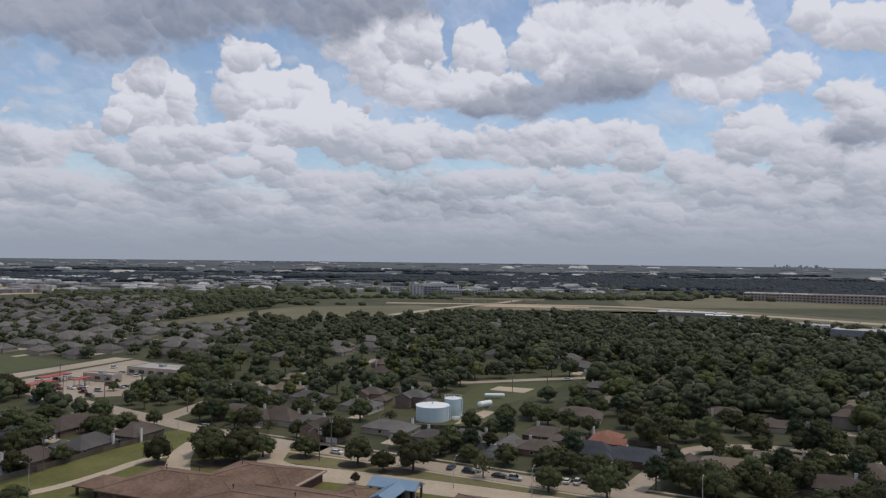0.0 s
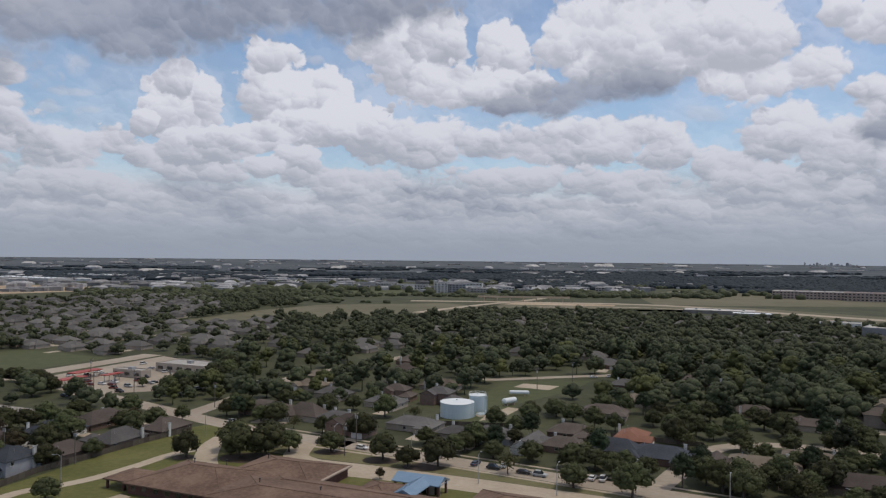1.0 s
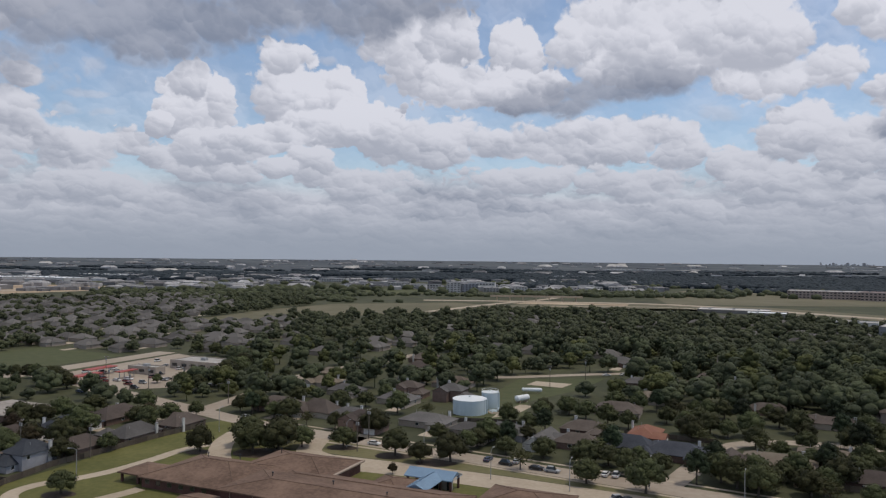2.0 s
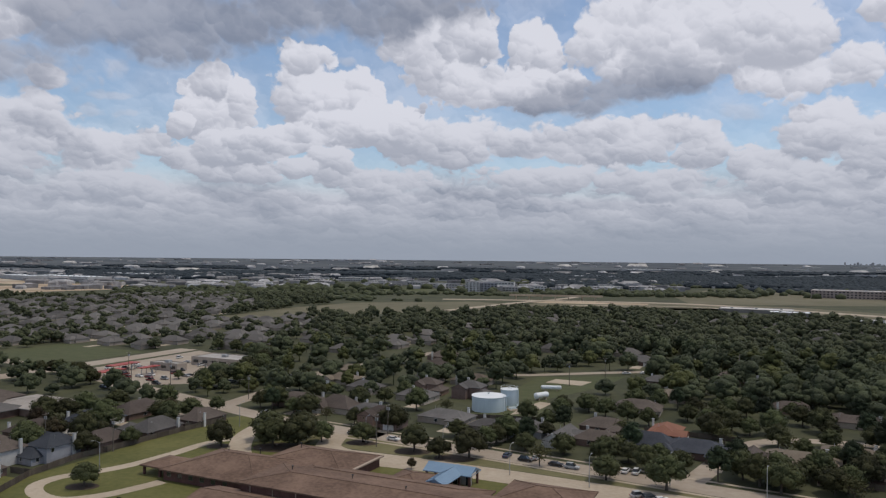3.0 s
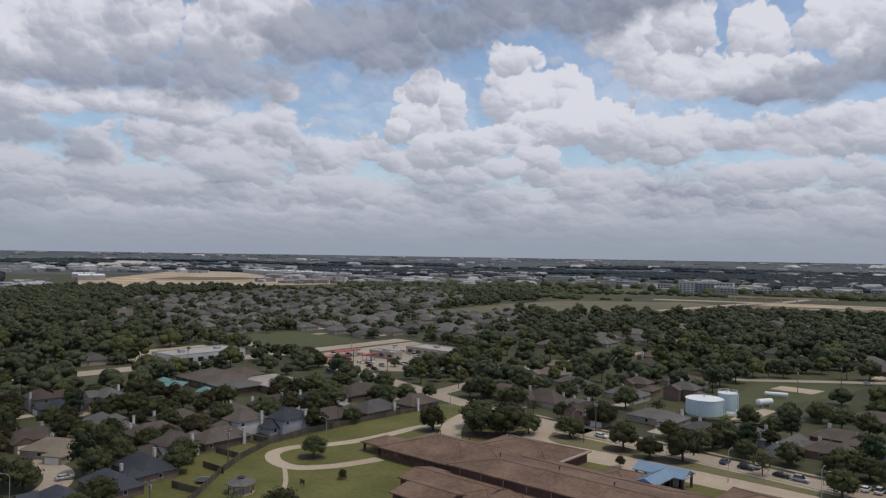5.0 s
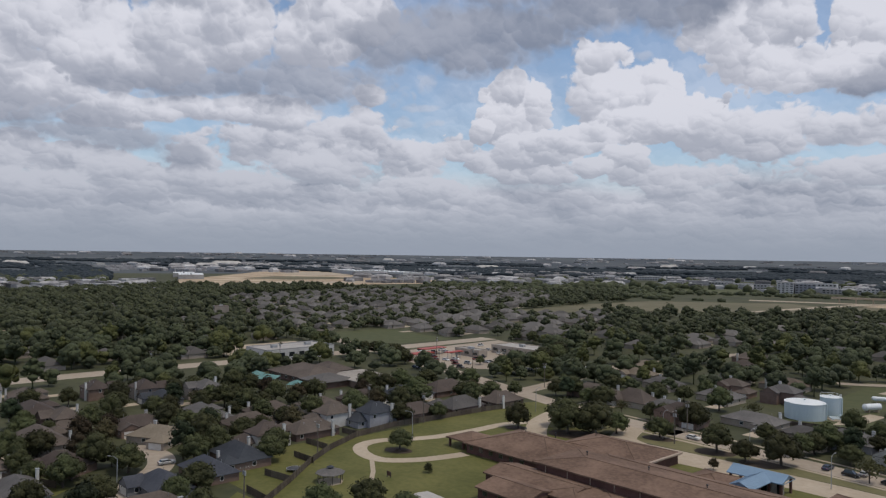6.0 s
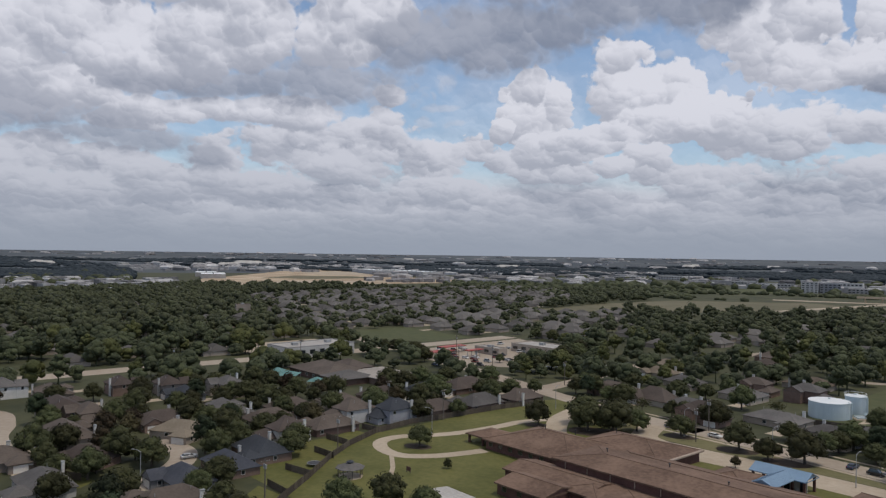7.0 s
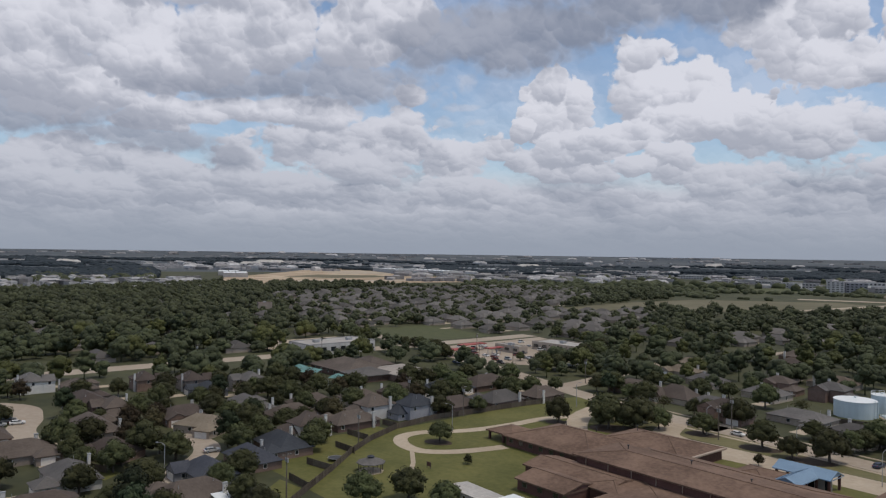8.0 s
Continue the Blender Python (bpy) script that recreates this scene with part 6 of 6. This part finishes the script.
for x, y, w, d, h in ((-140, 1620, 48, 24, 9), (-95, 1560, 34, 24, 9), (-185, 1690, 40, 22, 8), (70, 1430, 60, 26, 8), (105, 1500, 50, 30, 8), (150, 1440, 40, 24, 7), (250, 1520, 60, 40, 8), (330, 1540, 55, 40, 8), (-330, 1880, 70, 40, 9), (-440, 1800, 90, 40, 8), (-60, 1520, 30, 20, 10), (50, 1600, 40, 24, 12)):
    flat_building("commercial_block", x, y, rng.uniform(-12, 12), w, d, h, "commercial", "roof_flat", "pale flat-roofed commercial block", "building", 2, True, rise(math.hypot(x, y)))
for x, y, w, d, turn in ((-985, 1720, 230, 60, -29), (-1100, 1720, 150, 60, -32), (-950, 1960, 160, 70, -25), (-1160, 1180, 120, 50, -45), (-1240, 1240, 100, 45, -45), (680, 3030, 220, 80, 10), (330, 2250, 130, 60, 5)):
    flat_building("distribution_shed", x, y, turn, w, d, 9, "commercial", "tank_top", "very long white-roofed distribution shed", "warehouse", 1, False, rise(math.hypot(x, y)))
flat_building("apartment_house", -452, 496, -40, 10, 12, 11, "wall_tan", "roof_rust", "tall narrow pinkish house above the trees", "house", 3)


# ---------------------------------------------------------------- open land and distance
def land(name, pts, material, label, category, up=0.15):
    """A field or bare patch of the plain, cut into a fan of small faces so that it follows the ground."""
    bm = bmesh.new()
    cx, cy = sum(p[0] for p in pts) / len(pts), sum(p[1] for p in pts) / len(pts)
    rings = []
    steps = 8
    for t in range(1, steps + 1):
        ring = []
        for (ax, ay), (bx, by) in zip(pts, pts[1:] + pts[:1]):
            for q in range(4):
                x, y = ax + (bx - ax) * q / 4, ay + (by - ay) * q / 4
                ring.append(bm.verts.new(far_place(cx + (x - cx) * t / steps, cy + (y - cy) * t / steps, up)))
        rings.append(ring)
    mid_ = bm.verts.new(far_place(cx, cy, up))
    n = len(rings[0])
    for i in range(n):
        bm.faces.new((mid_, rings[0][i], rings[0][(i + 1) % n]))
        for a, b in zip(rings, rings[1:]):
            bm.faces.new((a[i], b[i], b[(i + 1) % n], a[(i + 1) % n]))
    bmesh.ops.recalc_face_normals(bm, faces=bm.faces[:])
    for f in bm.faces:
        if f.normal.z < 0:
            f.normal_flip()
    return tagged(link_mesh(name, bm, M[material]), label, category, kind="structure")


land("field_north", [(-275, 715), (-150, 790), (-10, 880), (60, 1000), (-10, 1070), (-175, 1010), (-240, 880)], "field", "long olive field between the trees", "field")
land("field_highway", [(40, 985), (300, 985), (430, 850), (560, 700), (640, 720), (520, 900), (420, 1040), (300, 1090), (100, 1090)], "field", "dry mown land beside the highway", "field")
land("field_east", [(300, 1085), (480, 1080), (700, 1100), (820, 1180), (720, 1560), (470, 1580), (330, 1300)], "field", "broad olive green rolling field", "field", 0.2)
land("meadow_north", [(-420, 1300), (-180, 1220), (-60, 1340), (-60, 1500), (-330, 1560), (-560, 1620)], "meadow", "flat green meadow before the distant town", "field", 0.2)
land("pond_bank", [(-275, 1130), (-195, 1125), (-185, 1170), (-270, 1178)], "concrete", "pale bare strip in the scrub", "bare ground", 0.3)
land("bare_site", [(-980, 940), (-850, 960), (-660, 1290), (-720, 1480), (-980, 1560), (-1380, 1900), (-1370, 1690), (-1130, 1120)], "earth", "wide tan graded building site", "bare ground", 0.3)
land("graded_strip", [(-960, 1040), (-860, 1060), (-760, 1260), (-800, 1300), (-900, 1160)], "concrete", "pale graded strip across the building site", "bare ground", 0.6)
land("graded_patch", [(-1080, 1240), (-960, 1260), (-900, 1420), (-1000, 1480), (-1120, 1400)], "field", "patch of dry grass on the building site", "bare ground", 0.6)
land("graded_edge", [(-1250, 1560), (-1100, 1500), (-1020, 1600), (-1220, 1760)], "concrete", "pale graded edge of the building site", "bare ground", 0.6)
land("bare_site_small", [(-775, 1330), (-690, 1400), (-720, 1440), (-900, 1430)], "earth", "pale bare building plot", "bare ground", 0.4)
land("field_west", [(-1120, 640), (-880, 590), (-930, 540), (-1200, 560)], "field", "pale open field behind the trees", "field", 0.3)
land("works_site", [(70, 1060), (230, 1040), (240, 1075), (100, 1110)], "earth", "reddish bare earth of road works", "bare ground", 0.3)
HIGHWAY = smooth_line([(-60, 1120), (40, 1120), (150, 1110), (300, 1075), (420, 935), (520, 800), (640, 660), (800, 480)])
strip_mesh("road_highway", HIGHWAY, 26, 0.4, M["concrete"], "wide pale highway crossing the plain", "road")
strip_mesh("road_ramp", smooth_line([(-40, 880), (0, 960), (60, 1070), (120, 1160), (180, 1300), (220, 1500)]), 15, 0.45, M["concrete"], "pale road leading to the highway bridge", "road")
strip_mesh("road_frontage", smooth_line([(120, 1010), (280, 1010), (390, 880), (470, 770), (590, 620)]), 9, 0.4, M["concrete"], "narrow pale frontage road", "road")


def build_bridge():
    b = tagged(new("highway_bridge"), "concrete highway overpass on piers", "bridge")
    b.matrix_world = pose(112, 1135, 0, 0, 0, -5)
    part("deck", boxes((-70, 70, -7, 7, 6.0, 7.2)), M["concrete"], b)
    for y in (-6.9, 6.6):
        part("barrier", boxes((-70, 70, y, y + 0.3, 7.2, 8.2)), M["concrete"], b)
    for x in range(-60, 61, 20):
        part("pier", boxes((x - 0.8, x + 0.8, -5, 5, -0.2, 6.0)), M["concrete"], b)


build_bridge()


def box_field(name, label, zones, material, seed, category="buildings"):
    """Many far low buildings as one mesh."""
    q = random.Random(seed)
    bm_v, bm_f = [], []
    for a0, a1, r0, r1, count, w0, w1, h0, h1 in zones:
        for _ in range(count):
            a, r = radians(q.uniform(a0, a1)), math.sqrt(q.uniform(r0 * r0, r1 * r1))
            x, y = r * math.sin(a), r * math.cos(a)
            m = pose(x, y, rise(r), 0, 0, q.choice((-22, 0, 10, 68)) + q.uniform(-6, 6))
            w, d, h = q.uniform(w0, w1), q.uniform(w0, w1) * 0.55, q.uniform(h0, h1)
            base = len(bm_v)
            t = q.choice((0.0, 0.0, 0.35))
            pts = [(sx * w / 2, sy * d / 2, z) for z in (0, h) for sx, sy in ((-1, -1), (1, -1), (1, 1), (-1, 1))]
            pts += [(sx * w / 2 * (1 - t * 0.6), sy * d / 2 * (1 - t * 1.8), h + t * d * 0.5 + 0.1) for sx, sy in ((-1, -1), (1, -1), (1, 1), (-1, 1))]
            bm_v += [tuple(m @ Vector(p)) for p in pts]
            for z in (0, 4):
                bm_f += [[base + z + i for i in f] for f in ((0, 1, 5, 4), (1, 2, 6, 5), (2, 3, 7, 6), (3, 0, 4, 7))]
            bm_f.append([base + i for i in (8, 9, 10, 11)])
    me = bpy.data.meshes.new(name)
    me.from_pydata(bm_v, [], bm_f)
    me.materials.append(M[material])
    tagged(new(name, me), label, category, kind="stuff")


box_field("distant_town", "far scattered roofs and low buildings of a town", (
    (-33, -11, 1450, 2300, 260, 12, 45, 4, 8), (-64, -47, 1050, 1500, 170, 10, 30, 5, 9), (-9, 15, 1420, 2000, 150, 12, 45, 4, 10),
    (-50, -33, 2050, 2700, 130, 14, 50, 4, 8), (14, 30, 1650, 2000, 20, 15, 40, 4, 8), (-64, 36, 2400, 4600, 300, 18, 70, 3, 6)), "far_town", 21)
box_field("distant_sheds", "far long white warehouse roofs", ((-64, -38, 2400, 3000, 12, 40, 110, 4, 6), (10, 36, 2800, 4200, 16, 50, 130, 4, 6), (-35, 10, 2600, 4400, 12, 40, 100, 4, 6)), "roof_flat", 22)


def far_clumps(name, label, zones, material, seed):
    """Distant woods: low uneven clumps of treetops, joined."""
    q = np.random.default_rng(seed)
    bm = bmesh.new()
    bmesh.ops.create_icosphere(bm, subdivisions=1, radius=1)
    iv = np.array([v.co[:] for v in bm.verts])
    bm.verts.index_update()
    tri = np.array([[v.index for v in f.verts] for f in bm.faces])
    bm.free()
    vs, fs, base = [], [], 0
    for a0, a1, r0, r1, count, w0, w1, h0, h1, cut in zones:
        for _ in range(count):
            a, r = radians(q.uniform(a0, a1)), math.sqrt(q.uniform(r0 * r0, r1 * r1))
            x, y = r * math.sin(a), r * math.cos(a)
            if noise.noise(Vector((x * 0.0016, y * 0.004, seed))) < cut:
                continue
            w, h = q.uniform(w0, w1), q.uniform(h0, h1)
            v = iv * q.uniform(0.75, 1.2, (len(iv), 1)) * np.array([w, w * 0.8, h]) + np.array([x, y, rise(r) + h * 0.45])
            vs.append(v)
            fs.append(tri + base)
            base += len(v)
    me = bpy.data.meshes.new(name)
    me.from_pydata(np.concatenate(vs).tolist(), [], np.concatenate(fs).tolist())
    me.polygons.foreach_set("use_smooth", [True] * len(me.polygons))
    me.materials.append(M[material])
    tagged(new(name, me), label, "trees", kind="stuff")


far_clumps("scrub", "dark green scrub and hedges between the fields", (
    (-20, 6, 1060, 1300, 420, 4, 9, 3, 5, -0.05), (-27, -12, 1250, 1500, 300, 4, 9, 3, 5, -0.05), (5, 20, 1180, 1420, 240, 6, 12, 4, 7, 0.0), (-64, -50, 1300, 1900, 200, 7, 15, 5, 9, 0.12), (-22, 33, 1300, 1900, 600, 7, 15, 5, 9, 0.12)), "leaf_far", 31)
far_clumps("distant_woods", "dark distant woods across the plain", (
    (4, 36, 1620, 2500, 4200, 8, 18, 6, 9, -0.35), (-64, 36, 2000, 3300, 6500, 12, 30, 4, 7, 0.02), (-64, -50, 1550, 2100, 900, 8, 16, 5, 8, -0.2), (-30, 4, 2050, 2500, 2000, 9, 20, 6, 8, -0.3)), "leaf_hazed", 32)


def build_skyline():
    q = random.Random(8)
    for i in range(15):
        a, r = radians(25.6 + 3.2 * i / 14 + q.uniform(-0.1, 0.1)), 4700
        x, y = r * math.sin(a), r * math.cos(a)
        h = q.choice((6, 8, 12, 16, 10, 7))
        w = q.uniform(8, 18)
        t = tagged(new("distant_tower"), "hazy grey tower on the far horizon", "tower", "towers on the horizon")
        t.matrix_world = pose(x, y, rise(r), 0, 0, -27)
        part("shaft", boxes((-w / 2, w / 2, -6, 6, 0, h)), M["commercial"], t)
        part("top", boxes((-w / 4, w / 4, -3, 3, h, h + 2)), M["commercial"], t)


build_skyline()


# short concrete driveways before the garages
for x, y, turn, shape, roof, wall, pitch in NEAR_HOUSES + EAST_HOUSES:
    gx, gy = SHAPES[shape]["garage"]
    m = pose(x, y, 0, 0, 0, turn)
    pts = [tuple((m @ Vector((gx * 0.9 + a, gy * 0.9 - b, 0)))[:2]) for a, b in ((-2.6, 7.5), (2.6, 7.5), (2.6, 0.3), (-2.6, 0.3))]
    sheet("driveway", pts, 0.038, M["concrete"], "pale concrete driveway before a garage", "driveway")


def far_paving():
    """Pale driveways and bits of street that show between the trees, as one mesh."""
    q = random.Random(41)
    vs, fs = [], []
    for x, y, r in HOUSES[len(NEAR_HOUSES) + len(EAST_HOUSES):]:
        if math.hypot(x, y) > 900 or q.random() < 0.35:
            continue
        m = pose(x, y, 0, 0, 0, -22 + q.choice((0, 180)))
        a, w, d = q.uniform(-5, 5), q.uniform(2.4, 3.4), q.uniform(8, 15)
        base = len(vs)
        vs += [tuple(m @ Vector(p)) for p in ((a - w, -9 - d, 0.05), (a + w, -9 - d, 0.05), (a + w, -9, 0.05), (a - w, -9, 0.05))]
        fs.append((base, base + 1, base + 2, base + 3))
    me = bpy.data.meshes.new("distant_driveways")
    me.from_pydata(vs, [], fs)
    me.materials.append(M["concrete"])
    tagged(new("distant_driveways", me), "pale concrete driveways between trees and houses", "driveways", kind="stuff")


far_paving()
